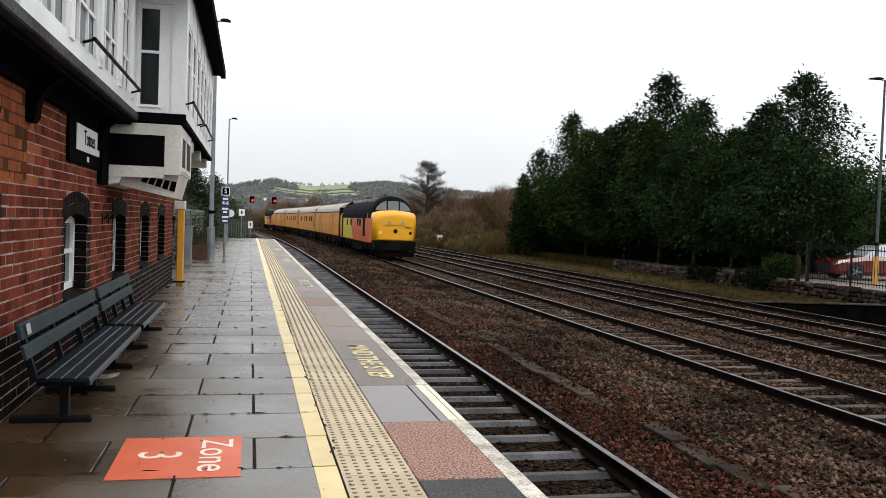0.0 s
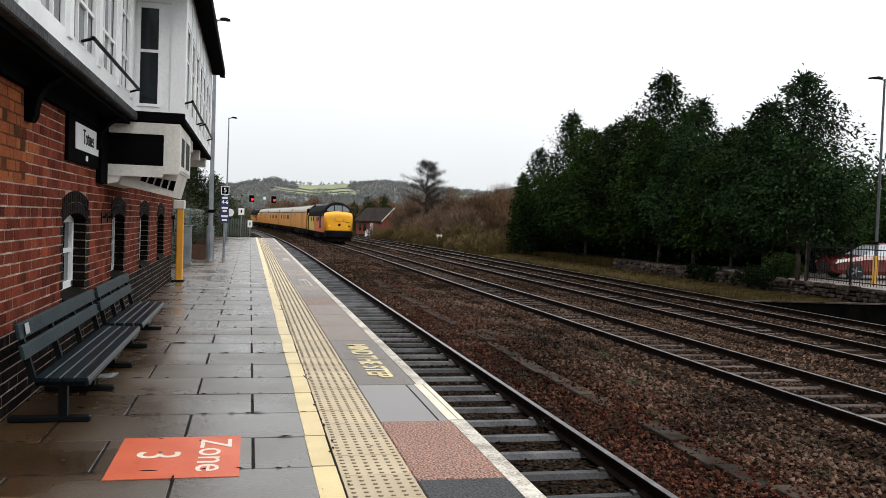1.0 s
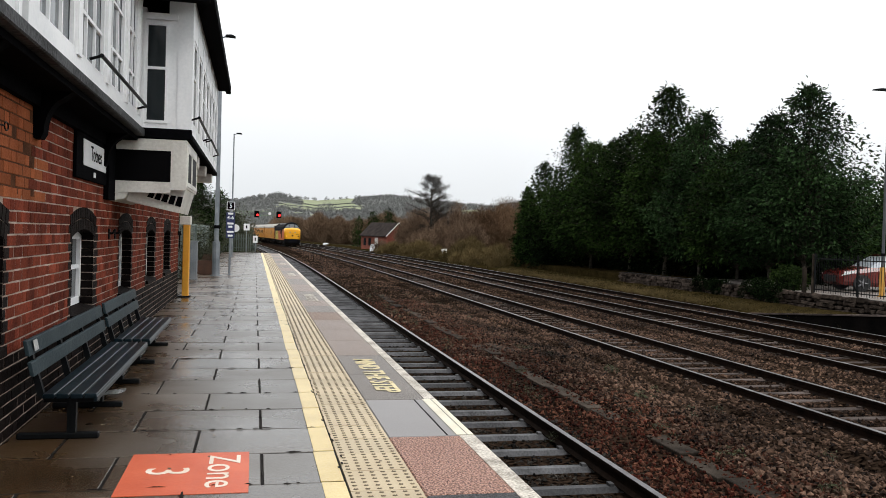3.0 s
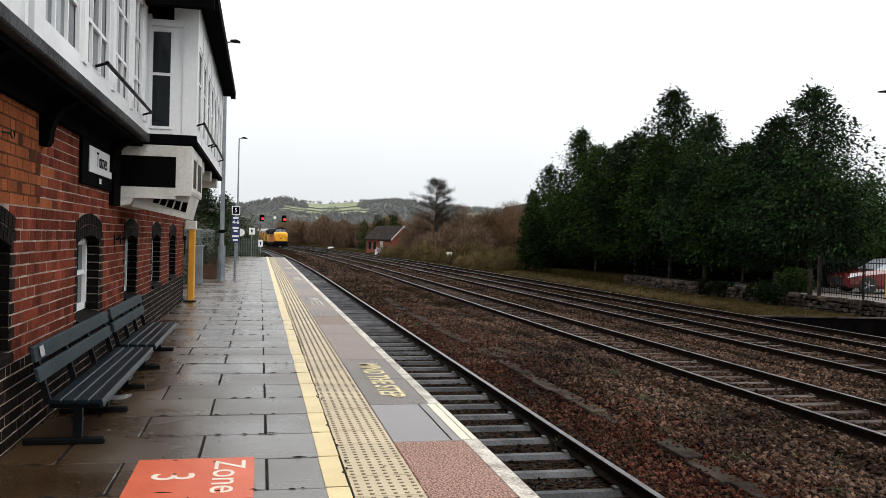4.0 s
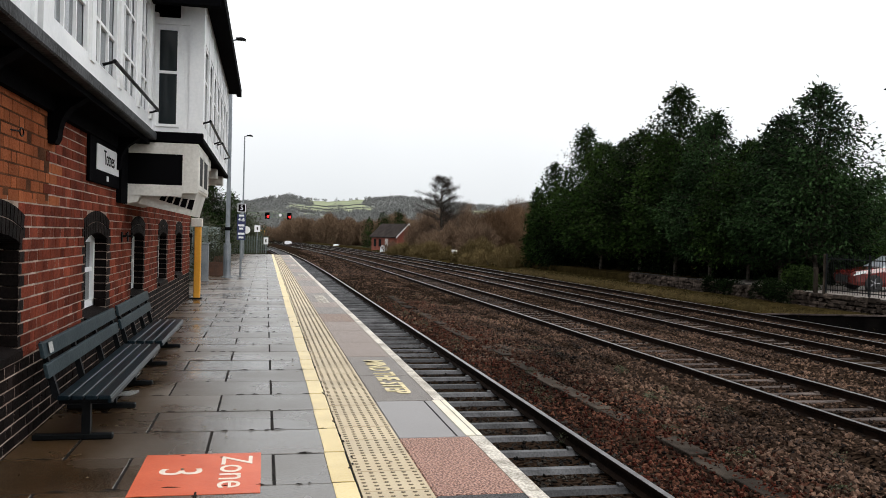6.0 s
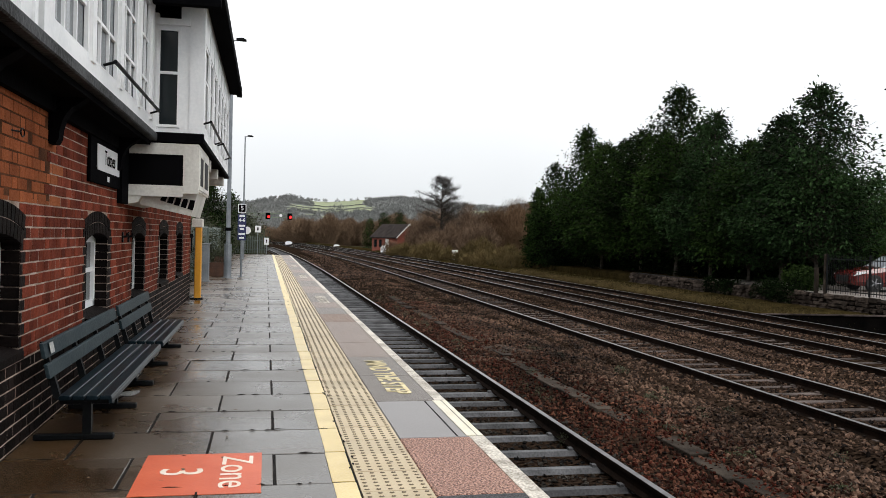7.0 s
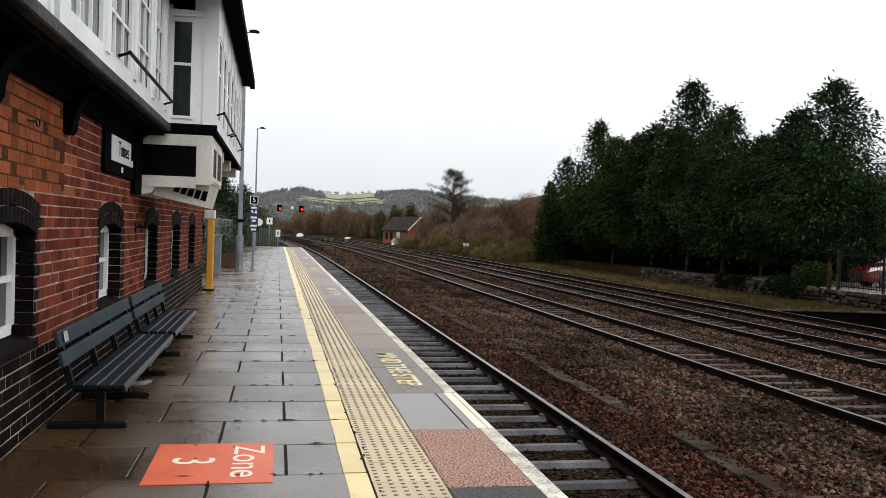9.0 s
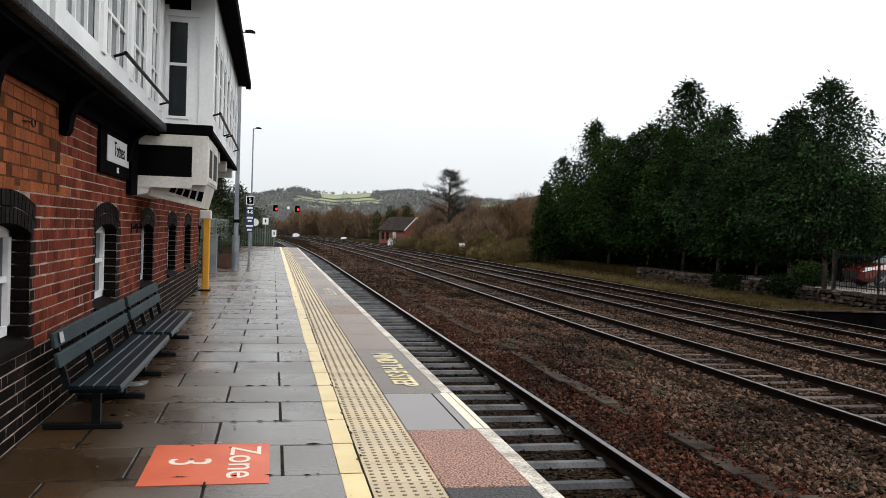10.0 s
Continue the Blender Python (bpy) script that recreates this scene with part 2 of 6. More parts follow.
def tube(bm, p0, p1, r0, r1=None, n=10):
    """A closed round bar from p0 to p1."""
    p0, p1, r1 = Vector(p0), Vector(p1), r0 if r1 is None else r1
    q = (p1 - p0).to_track_quat("Z", "Y").to_matrix()
    rings = []
    for p, r in ((p0, r0), (p1, r1)):
        rings.append([bm.verts.new(p + q @ Vector((r * math.cos(2 * math.pi * i / n), r * math.sin(2 * math.pi * i / n), 0))) for i in range(n)])
    for i in range(n):
        j = (i + 1) % n
        bm.faces.new((rings[0][i], rings[0][j], rings[1][j], rings[1][i]))
    bm.faces.new(rings[0][::-1])
    bm.faces.new(rings[1])


def prism(bm, outline, axis, a, b):
    """A flat outline pushed from a to b along an axis; outline in the two other axes, in order."""
    def at(p, k):
        c = list(p)
        c.insert(axis, k)
        return c
    lo, hi = [bm.verts.new(at(p, a)) for p in outline], [bm.verts.new(at(p, b)) for p in outline]
    n = len(outline)
    for i in range(n):
        j = (i + 1) % n
        bm.faces.new((lo[i], lo[j], hi[j], hi[i]))
    bm.faces.new(lo[::-1])
    bm.faces.new(hi)


def soften(bm, w=0.006, segments=1):
    bmesh.ops.recalc_face_normals(bm, faces=bm.faces)
    bmesh.ops.bevel(bm, geom=bm.edges[:], offset=w, segments=segments, affect="EDGES", clamp_overlap=True)


def mesh_of(name, bm, material, smooth=False):
    bmesh.ops.recalc_face_normals(bm, faces=bm.faces)
    me = bpy.data.meshes.new(name)
    bm.to_mesh(me)
    bm.free()
    for m in material if isinstance(material, (list, tuple)) else (material,):
        me.materials.append(m)
    if smooth:
        me.shade_smooth()
    return me


def part(name, bm, material, parent, label="", smooth=False, kind=""):
    ob = new(name, mesh_of(name, bm, material, smooth))
    ob.parent = parent
    return tagged(ob, label, kind=kind)


def piece(name, me, parent, loc=(0, 0, 0), rz=0.0, scale=(1, 1, 1)):
    ob = new(name, me)
    ob.parent = parent
    ob.location, ob.rotation_euler, ob.scale = loc, (0, 0, rz), scale
    return ob


def thing(name, label, category, loc=(0, 0, 0), rz=0.0, group="", kind=""):
    ob = new(name)
    ob.empty_display_size = 0.2
    ob.location, ob.rotation_euler = loc, (0, 0, rz)
    return tagged(ob, label, category, group, kind)


def solid(name, bm, material, label, category, group="", kind="", smooth=False, loc=(0, 0, 0)):
    ob = new(name, mesh_of(name, bm, material, smooth))
    ob.location = loc
    return tagged(ob, label, category, group, kind)


def raw(name, verts, faces, material):
    me = bpy.data.meshes.new(name)
    me.from_pydata(verts, [], faces)
    for m in material if isinstance(material, (list, tuple)) else (material,):
        me.materials.append(m)
    return me


def lettering(name, text, size, material, parent, m, depth=0.002, spread=1.0, bold=0.0):
    cu = bpy.data.curves.new(name, "FONT")
    cu.offset = bold
    cu.body, cu.size, cu.extrude, cu.align_x, cu.align_y, cu.space_character = text, size, depth, "CENTER", "CENTER", spread
    tmp = bpy.data.objects.new(name, cu)
    scene.collection.objects.link(tmp)
    bpy.context.view_layer.update()
    me = bpy.data.meshes.new_from_object(tmp.evaluated_get(bpy.context.evaluated_depsgraph_get()))
    bpy.data.objects.remove(tmp)
    me.materials.clear()
    me.materials.append(material)
    ob = new(name, me)
    ob.parent, ob.matrix_basis = parent, m
    return ob


# ---------------- ground, line of the railway ----------------
RAIL = -0.917          # top of rail
BED = RAIL - 0.19      # top of ballast between the sleepers
TRACKS = (2.94, 8.57, 12.45, 15.7)


def sway(y):
    """How far the line has curved to the left at y."""
    return 0.0 if y < 45 else (y - 45) ** 2 / 3300


def grid_mesh(name, xs, ys, height, material, bend=True):
    verts = [(x - (sway(y) if bend else 0), y, height(x, y)) for y in ys for x in xs]
    w = len(xs)
    faces = [(j * w + i, j * w + i + 1, (j + 1) * w + i + 1, (j + 1) * w + i) for j in range(len(ys) - 1) for i in range(w - 1)]
    return raw(name, verts, faces, material)


def land(x, y):
    """The sheet of ground: flat by the line, rising to far hills."""
    d = math.hypot(x, y)
    z = -1.45
    if d > 260:
        k = min(1.0, max(0.0, d - 480) / 1290) ** 1.6
        a = math.degrees(math.atan2(x, y))
        ridge = float(np.interp(a, (-35, -4, -1, 0.2, 1.6, 2.9, 4, 5.6, 7.1, 8.9, 10.5, 12.9, 16, 17.5, 19.5, 24, 55), (56, 58, 63, 73, 78, 71, 69, 73, 77, 82, 77, 70, 66, 76, 68, 58, 52)))
        ridge += 2.0 * noise.noise((a * 0.9, d * 0.002, 3)) + 1.2 * noise.noise((a * 2.3, d * 0.004, 7))
        z += k * ridge
    return z


ang = [-180 + 5 * i for i in range(29)] + [-35 + 0.25 * i for i in range(360)] + [55 + 5 * i for i in range(26)]
rad = [0.5, 20, 60, 120, 200, 260, 330, 420, 520, 640, 780, 930] + [1000 + 30 * i for i in range(27)] + [2000, 2600, 4500]
gv, gf = [], []
for r in rad:
    for a in ang:
        x, y = r * math.sin(radians(a)), r * math.cos(radians(a))
        gv.append((x, y, land(x, y)))
na = len(ang)
for j in range(len(rad) - 1):
    for i in range(na):
        k = (i + 1) % na
        gf.append((j * na + i, j * na + k, (j + 1) * na + k, (j + 1) * na + i))


def is_field(x, y):
    """Open pasture on the far slope, between the woods on the two crests."""
    d, a = math.hypot(x, y), math.degrees(math.atan2(x, y))
    wob = 0.5 * noise.noise((a * 0.8, d * 0.006, 5))
    if 3.0 + wob < a < 6.4 + wob and d > 1390:
        return True
    if 1.4 + wob < a < 7.2 + wob and 1330 + 40 * wob < d < 1560 - 25 * abs(a - 4.5):
        return True
    return (-3.5 < a < 1.0 and 1180 < d < 1250 + 60 * wob) or (13.5 < a < 16.5 and 1420 < d < 1560) or (2.2 < a < 4.2 and 1130 < d < 1220 + 40 * wob)


# distance haze is put into these two base colours, paler and greyer
LAND = mat("hazed_far_country", (0.105, 0.108, 0.102), (0.165, 0.168, 0.158), 1.0, 0.012, 0.06, 0.0, spec=0.02)
FIELD = mat("hazed_far_pasture", (0.185, 0.205, 0.135), (0.255, 0.275, 0.18), 1.0, 0.008, 0.03, 0.0, spec=0.0)
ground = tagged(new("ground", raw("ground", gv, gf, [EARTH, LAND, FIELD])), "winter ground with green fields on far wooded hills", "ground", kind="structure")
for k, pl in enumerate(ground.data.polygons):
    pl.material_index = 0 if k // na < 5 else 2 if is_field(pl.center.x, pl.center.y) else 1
    pl.use_smooth = True


def bed_height(x, y):
    z = BED - 0.02
    if x < 1.6:
        return z - 0.05
    if abs(x - TRACKS[0]) < 1.35:
        return z
    for c in TRACKS[1:]:
        if abs(x - c) < 0.75:
            return z + 0.043 + 0.02 * noise.noise((x * 2.0, y * 1.6, 5))
        if abs(x - c) < 1.5:
            return z + 0.075 - 0.05 * max(0.0, abs(x - c) - 1.1)
    if 4.6 < x < 6.9:
        z += 0.10 * math.sin((x - 4.6) / 2.3 * math.pi)
    if x > 17.2:
        z += min(0.35, (x - 17.2) * 0.16)
    return z + 0.045 * noise.noise((x * 1.1, y * 0.9, 0))


xs = [1.42, 1.7] + [2.0 + 0.15 * i for i in range(119)]
ys = [-8 + 0.5 * i for i in range(130)] + [57 + 6 * i for i in range(50)]
ballast = tagged(new("ballast", grid_mesh("ballast", xs, ys, bed_height, [BALLAST, GRASS])), "dark brown wet stone ballast under the railway tracks", "ballast", kind="structure")
for pl in ballast.data.polygons:
    cx = pl.center.x + sway(pl.center.y)
    if cx > 17.6 + 0.5 * noise.noise((0, pl.center.y * 0.3, 2)):
        pl.material_index = 1
    pl.use_smooth = True


# ---------------- tracks ----------------
def rail_strip(name, cx, y0, y1, parent, z=RAIL, bend=True):
    """A flat-bottom rail swept along the line; its head is polished."""
    prof = [(-0.07, -0.159), (0.07, -0.159), (0.07, -0.148), (0.012, -0.125), (0.012, -0.05), (0.035, -0.038), (0.035, -0.004), (0.028, 0), (-0.028, 0), (-0.035, -0.004), (-0.035, -0.038), (-0.012, -0.05), (-0.012, -0.125), (-0.07, -0.148)]
    ys = [y0] + [y for y in range(math.ceil(y0) + 1, 45, 8) if y > y0] + [45 + 4 * i for i in range(int((y1 - 45) / 4) + 1)]
    verts = [(cx + a - (sway(y) if bend else 0), y, z + b) for y in ys for a, b in prof]
    n = len(prof)
    faces = [(j * n + i, j * n + (i + 1) % n, (j + 1) * n + (i + 1) % n, (j + 1) * n + i) for j in range(len(ys) - 1) for i in range(n)]
    me = raw(name, verts, faces, [RUST, RAIL_TOP])
    for k, pl in enumerate(me.polygons):
        pl.material_index = 1 if k % n in (6, 7, 8) else 0
    ob = new(name, me)
    ob.parent = parent
    return ob


def sleeper_mesh(material, top):
    bm = bmesh.new()
    prism(bm, [(-0.125, -0.1), (0.125, -0.1), (top, 0.035), (-top, 0.035)], 0, -0.92, 0.92)
    for v in bm.verts:
        if abs(v.co.x) < 0.01:
            v.co.z -= 0.03
    for sx in (-0.7525, 0.7525):
        for s in (-0.115, 0.115):
            bx(bm, sx + s - 0.025, sx + s + 0.025, -0.045, 0.045, 0.03, 0.065)
    return mesh_of("sleeper", bm, material)


def track(name, cx, y0, y1, step, material, label, near):
    t = thing(name, label, "railway track", kind="structure")
    for s in (-0.7525, 0.7525):
        rail_strip("rail", cx + s, y0, y1, t)
    me = sleeper_mesh(material, 0.05 if material == CONCRETE_WET else 0.085)
    y, k, far_v, far_f = y0 + 0.2, 0, [], []
    while y < y1 and y < 260:
        wob = 0.02 * noise.noise((y * 3.1, cx, 0))
        if k < near:
            piece("sleeper", me, t, (cx - sway(y) + wob, y, RAIL - 0.19), 0.01 * noise.noise((y, cx, 4)))
        else:
            b = len(far_v)
            for (dx, dy, dz) in ((-0.92, -0.11, -0.1), (0.92, -0.11, -0.1), (0.92, 0.11, -0.1), (-0.92, 0.11, -0.1), (-0.92, -0.085, 0.03), (0.92, -0.085, 0.03), (0.92, 0.085, 0.03), (-0.92, 0.085, 0.03)):
                far_v.append((cx - sway(y) + dx, y + dy, RAIL - 0.19 + dz))
            far_f += [(b + 4, b + 5, b + 6, b + 7), (b, b + 1, b + 5, b + 4), (b + 1, b + 2, b + 6, b + 5), (b + 3, b, b + 4, b + 7)]
        y += step
        k += 1
    if far_v:
        ob = new("distant_sleepers", raw("distant_sleepers", far_v, far_f, material))
        ob.parent = t
        tagged(ob, kind="stuff")
    return t


track("railway_track", TRACKS[0], -7.738, 330, 0.742, CONCRETE_WET, "platform track with wet dark sleepers and rusty rails", 114)
track("railway_track", TRACKS[1], -7.22, 330, 0.66, CONCRETE, "middle running track on concrete sleepers in ballast", 112)
track("railway_track", TRACKS[2], -7.2, 330, 0.66, CONCRETE, "far running track on concrete sleepers in ballast", 110)
track("railway_track", TRACKS[3], -6.8, 330, 0.70, CONCRETE, "outer loop track beside the grassy verge", 39)


def stones(name, n, x0, x1, y0, y1, size, material, label, seed, zoff=0.0, keep=None):
    """Loose broken stones, many, one mesh."""
    rng = np.random.default_rng(seed)
    base = np.array([(1, 0, 0), (-1, 0, 0), (0, 1, 0), (0, -1, 0), (0, 0, 1), (0, 0, -1)], float)
    tri = np.array([(0, 2, 4), (2, 1, 4), (1, 3, 4), (3, 0, 4), (2, 0, 5), (1, 2, 5), (3, 1, 5), (0, 3, 5)])
    u = rng.random(n)
    px, py = rng.uniform(x0, x1, n), y0 + (y1 - y0) * u ** 1.7
    if keep is not None:
        ok = keep(px, py)
        px, py = px[ok], py[ok]
        n = len(px)
    pz = np.array([bed_height(a, b) for a, b in zip(px, py)]) + zoff + rng.uniform(-0.7, 0.55, n) * size
    s = size * rng.uniform(0.5, 1.25, (n, 1)) * np.array([1, 1, 1]) * rng.uniform(0.6, 1.2, (n, 3))
    q = rng.normal(size=(n, 4))
    q /= np.linalg.norm(q, axis=1, keepdims=True)
    w, x, y, z = q.T
    rot = np.stack([1 - 2 * (y * y + z * z), 2 * (x * y - w * z), 2 * (x * z + w * y), 2 * (x * y + w * z), 1 - 2 * (x * x + z * z), 2 * (y * z - w * x), 2 * (x * z - w * y), 2 * (y * z + w * x), 1 - 2 * (x * x + y * y)], 1).reshape(n, 3, 3)
    loc = base[None] * s[:, None, :] * (1 + 0.35 * (rng.random((n, 6, 1)) - 0.5))
    v = np.einsum("nij,nkj->nki", rot, loc) + np.stack([px, py, pz], 1)[:, None]
    f = (tri[None] + 6 * np.arange(n)[:, None, None]).reshape(-1, 3)
    me = bpy.data.meshes.new(name)
    me.from_pydata(v.reshape(-1, 3).tolist(), [], f.tolist())
    me.materials.append(material)
    return tagged(new(name, me), label, "ballast stones", kind="stuff")


def off_sleepers(px, py):
    ok = np.ones(len(px), bool)
    for c, step, y0 in ((TRACKS[0], 0.742, 2.85), (TRACKS[1], 0.66, 4.2), (TRACKS[2], 0.66, 6.2)):
        on = (abs(px - c) < 1.0) & (abs((py - y0 + step / 2) % step - step / 2) < 0.13)
        ok &= ~on
    for c in TRACKS[:4]:
        ok &= abs(abs(px - c) - 0.7525) > 0.09
    return ok


def bent(px, py):
    return off_sleepers(px + np.where(py > 45, (py - 45) ** 2 / 3300, 0), py)


stones("leaf_litter", 2600, 3.95, 5.3, 4.5, 24, 0.024, LITTER, "russet fallen leaves lying on the ballast", 6, 0.03, off_sleepers)
stones("ballast_stones", 16000, 3.95, 5.9, 4.0, 32, 0.034, STONES_RED, "loose russet broken stones beside the platform track", 3, 0.0, off_sleepers)
stones("ballast_stones", 40000, 5.2, 12.0, 4.0, 30, 0.040, STONES, "loose brown broken stones between the tracks", 13, 0.0, off_sleepers)
stones("ballast_stones", 9000, 1.75, 4.2, 3.0, 20, 0.032, STONES_GREY, "dark wet stones between platform track sleepers", 4, 0.0, off_sleepers)
stones("ballast_stones", 36000, 4.2, 17.2, 17, 58, 0.042, STONES, "loose brown broken stones further along the line", 5, 0.0, off_sleepers)
stones("ballast_stones", 17000, 3.9, 14.5, 50, 125, 0.075, STONES, "loose brown broken stones in the distance", 15, 0.0, bent)


# concrete cable-trough lids that lie half buried beside the platform track
def trough():
    rng = random.Random(8)
    t = thing("cable_trough", "half-buried line of grey concrete cable trough lids", "cable trough", kind="structure")
    bm = bmesh.new()
    bx(bm, -0.14, 0.14, -0.44, 0.44, -0.05, 0.05)
    soften(bm, 0.008)
    me = mesh_of("trough_lid", bm, CONCRETE_LID)
    y = 5.0
    while y < 34:
        x = 4.98 + 0.05 * math.sin(y * 0.8) + max(0.0, 8.5 - y) * 0.09
        if rng.random() > 0.12:
            piece("trough_lid", me, t, (x + rng.uniform(-0.02, 0.02), y, bed_height(x, y) + rng.uniform(-0.036, -0.012)), rng.uniform(-0.03, 0.03))
        y += 0.9
    for dx, y in ((0.42, 17.6), (0.40, 18.5)):
        piece("trough_lid", me, t, (5.0 + dx, y, bed_height(5.4, y) - 0.025), 0.06)


CONCRETE_LID = mat("mossy_concrete_lid", (0.010, 0.0075, 0.0055), (0.052, 0.041, 0.032), 0.9, 3.0, 40, 0.4, vary=0.35, spec=0.05)
trough()

# ---------------- platform ----------------
EDGE, LINE0, LINE1, TACT1 = 1.55, 0.39, 0.53, 0.93
WALL_X, WALL_END = -1.57, 18.6
PL0 = 2.78
platform = thing("platform", "wet grey slab station platform with tactile strip and yellow line", "platform", kind="structure")
bm = bmesh.new()
bx(bm, -7.0, EDGE - 0.12, -25, 56.0, -1.5, -0.05)
bx(bm, -2.6, LINE1, PL0, 55.9, -0.049, -0.005)
part("platform_body", bm, GROUT, platform, "dark platform front wall and joints")
rng = random.Random(5)


def slab_mesh(name, w, d, h, material, bevel=0.004):
    bm = bmesh.new()
    bx(bm, 0, w, 0, d, -h, 0)
    soften(bm, bevel)
    return mesh_of(name, bm, material)


ROW = 0.685
slabs = {}
for k in range(78):
    y = PL0 + ROW * k
    cuts = [-1.57, -0.80, 0.06, LINE1] if k % 2 == 1 else [-1.57, -1.2, -0.36, LINE1]
    if y > WALL_END:
        cuts = [-2.5] + cuts[1:]
    for a, b in zip(cuts, cuts[1:]):
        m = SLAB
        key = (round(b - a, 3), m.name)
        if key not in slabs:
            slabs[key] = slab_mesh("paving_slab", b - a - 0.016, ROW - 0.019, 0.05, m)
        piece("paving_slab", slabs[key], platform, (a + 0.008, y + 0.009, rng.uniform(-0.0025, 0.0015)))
bm = bmesh.new()
bx(bm, -7, LINE0, -25, PL0, -0.05, 0)
part("paving_behind", bm, SLAB, platform)
line_me = slab_mesh("yellow_line_panel", LINE1 - LINE0 - 0.009, ROW - 0.021, 0.0045, YELLOW, 0.001)
for k in range(78):
    piece("yellow_line_panel", line_me, platform, (LINE0 + rng.uniform(-0.006, 0.004), PL0 + 0.010 + ROW * k, 0.0045))


def tactile_mesh():
    bm = bmesh.new()
    bx(bm, 0, 0.394, 0, 0.394, -0.05, 0)
    for i in range(6):
        for j in range(6):
            c = Vector((0.033 + 0.066 * i, 0.033 + 0.066 * j, 0))
            lo = [bm.verts.new(c + Vector((0.016 * math.cos(a), 0.016 * math.sin(a), 0))) for a in [math.pi * q / 3 for q in range(6)]]
            hi = [bm.verts.new(c + Vector((0.008 * math.cos(a), 0.008 * math.sin(a), 0.006))) for a in [math.pi * q / 3 for q in range(6)]]
            for q in range(6):
                bm.faces.new((lo[q], lo[(q + 1) % 6], hi[(q + 1) % 6], hi[q]))
            bm.faces.new(hi)
    me = mesh_of("tactile_slab", bm, [TACTILE, SHADE_LEAF_BROWN])
    # dome sides get the darker brown: their shade is painted on
    for pl in me.polygons:
        if 0.0005 < pl.center.z < 0.0055:
            pl.material_index = 1
    return me


tact = tactile_mesh()
for k in range(133):
    piece("tactile_slab", tact, platform, (LINE1 + 0.003, 2.65 + 0.4005 * k, rng.uniform(-0.001, 0.001)))

copes = {m.name: slab_mesh("coping_slab", EDGE - TACT1 - 0.004, 1.33, 0.09, m, 0.008) for m in (COPE_RED, COPE_GREY, COPE_TAR, COPE_DARK, COPE_PINK, COPE_RUST)}
order = [COPE_DARK, COPE_DARK, COPE_RED, COPE_GREY, COPE_TAR, COPE_TAR, COPE_PINK, COPE_PINK, COPE_PINK, COPE_RUST, COPE_TAR, COPE_PINK]
for k in range(40):
    m = order[k] if k < len(order) else (COPE_TAR, COPE_PINK, COPE_PINK, COPE_TAR)[(k * 7) % 4]
    piece("coping_slab", copes[m.name], platform, (TACT1 + 0.002, 1.86 + 1.335 * k, 0.001))
bm = bmesh.new()
bx(bm, EDGE - 0.115, EDGE - 0.004, -3, 5.86, 0.001, 0.005)
bx(bm, EDGE - 0.10, EDGE - 0.004, 7.2, 55.2, 0.001, 0.005)
part("white_edge_line", bm, WHITE_EDGE, platform, "worn white painted platform edge")
bm = bmesh.new()
bx(bm, EDGE - 0.125, EDGE - 0.055, 5.88, 7.18, 0.001, 0.006)
bx(bm, EDGE - 0.045, EDGE - 0.005, 5.88, 7.18, 0.001, 0.006)
part("cream_edge_line", bm, CREAM_EDGE, platform, "cream painted edge strips")
bm = bmesh.new()
bx(bm, EDGE - 0.20, EDGE - 0.188, 5.88, 7.18, 0.0005, 0.003)
part("edge_groove", bm, GROUT, platform)

marking = thing("floor_marking", "orange zone marking with white lettering on the paving", "floor marking", kind="structure")
bm = bmesh.new()
bx(bm, -0.715, -0.015, 4.69, 5.55, 0.002, 0.005)
part("orange_panel", bm, ZONE, marking)
lettering("lettering", "Zone", 0.27, FLOOR_WHITE, marking, pose(-0.17, 5.13, 0.007, 0, 0, -90) @ Matrix.Diagonal((1.18, 1, 1, 1)), 0.001)
lettering("lettering", "3", 0.35, FLOOR_WHITE, marking, pose(-0.49, 5.14, 0.007, 0, 0, -90), 0.001)
step_words = thing("floor_lettering", "worn yellow stencilled warning on the platform edge", "floor lettering", kind="structure")
lettering("lettering", "MIND THE STEP", 0.30, FLOOR_YELLOW, step_words, pose(1.19, 8.53, 0.006, 0, 0, -90), 0.001, 0.95, 0.006)

for y in (18.6, 28.5, 37.8):
    lettering("lettering", "MIND THE STEP", 0.30, FLOOR_PALE, step_words, pose(1.19, y, 0.006, 0, 0, -90), 0.001, 0.95, 0.008)

# moss and grit that has gathered in the joints
rng = np.random.default_rng(21)
mv, mf = [], []
for k in range(420):
    row = int(30 * rng.random() ** 1.4)
    along = rng.random() < 0.5
    if rng.random() < 0.16:
        x, y, a = LINE1 + rng.normal(0, 0.012), 3.2 + 24 * rng.random() ** 1.5, math.pi / 2
    elif along:
        x, y, a = rng.uniform(-1.5, 0.5), PL0 + ROW * row + rng.normal(0, 0.004), 0.0
    else:
        x, y, a = rng.choice([-0.80, 0.06] if row % 2 else [-1.2, -0.36]), PL0 + ROW * (row + rng.random()), math.pi / 2
    r, b = rng.uniform(0.012, 0.07), len(mv)
    for q in range(7):
        w = rng.uniform(0.6, 1.1)
        u, v = r * w * math.cos(q * 0.8976), 0.008 * w * math.sin(q * 0.8976)
        mv.append((x + u * math.cos(a) - v * math.sin(a), y + u * math.sin(a) + v * math.cos(a), 0.0035 + 0.0022 * (a > 0)))
    mv.append((x, y, 0.010))
    mf += [(b + q, b + (q + 1) % 7, b + 7) for q in range(7)]
tagged(new("joint_moss", raw("joint_moss", mv, mf, GROUT)), "dark moss and grit caught in the paving joints", "moss", kind="stuff")

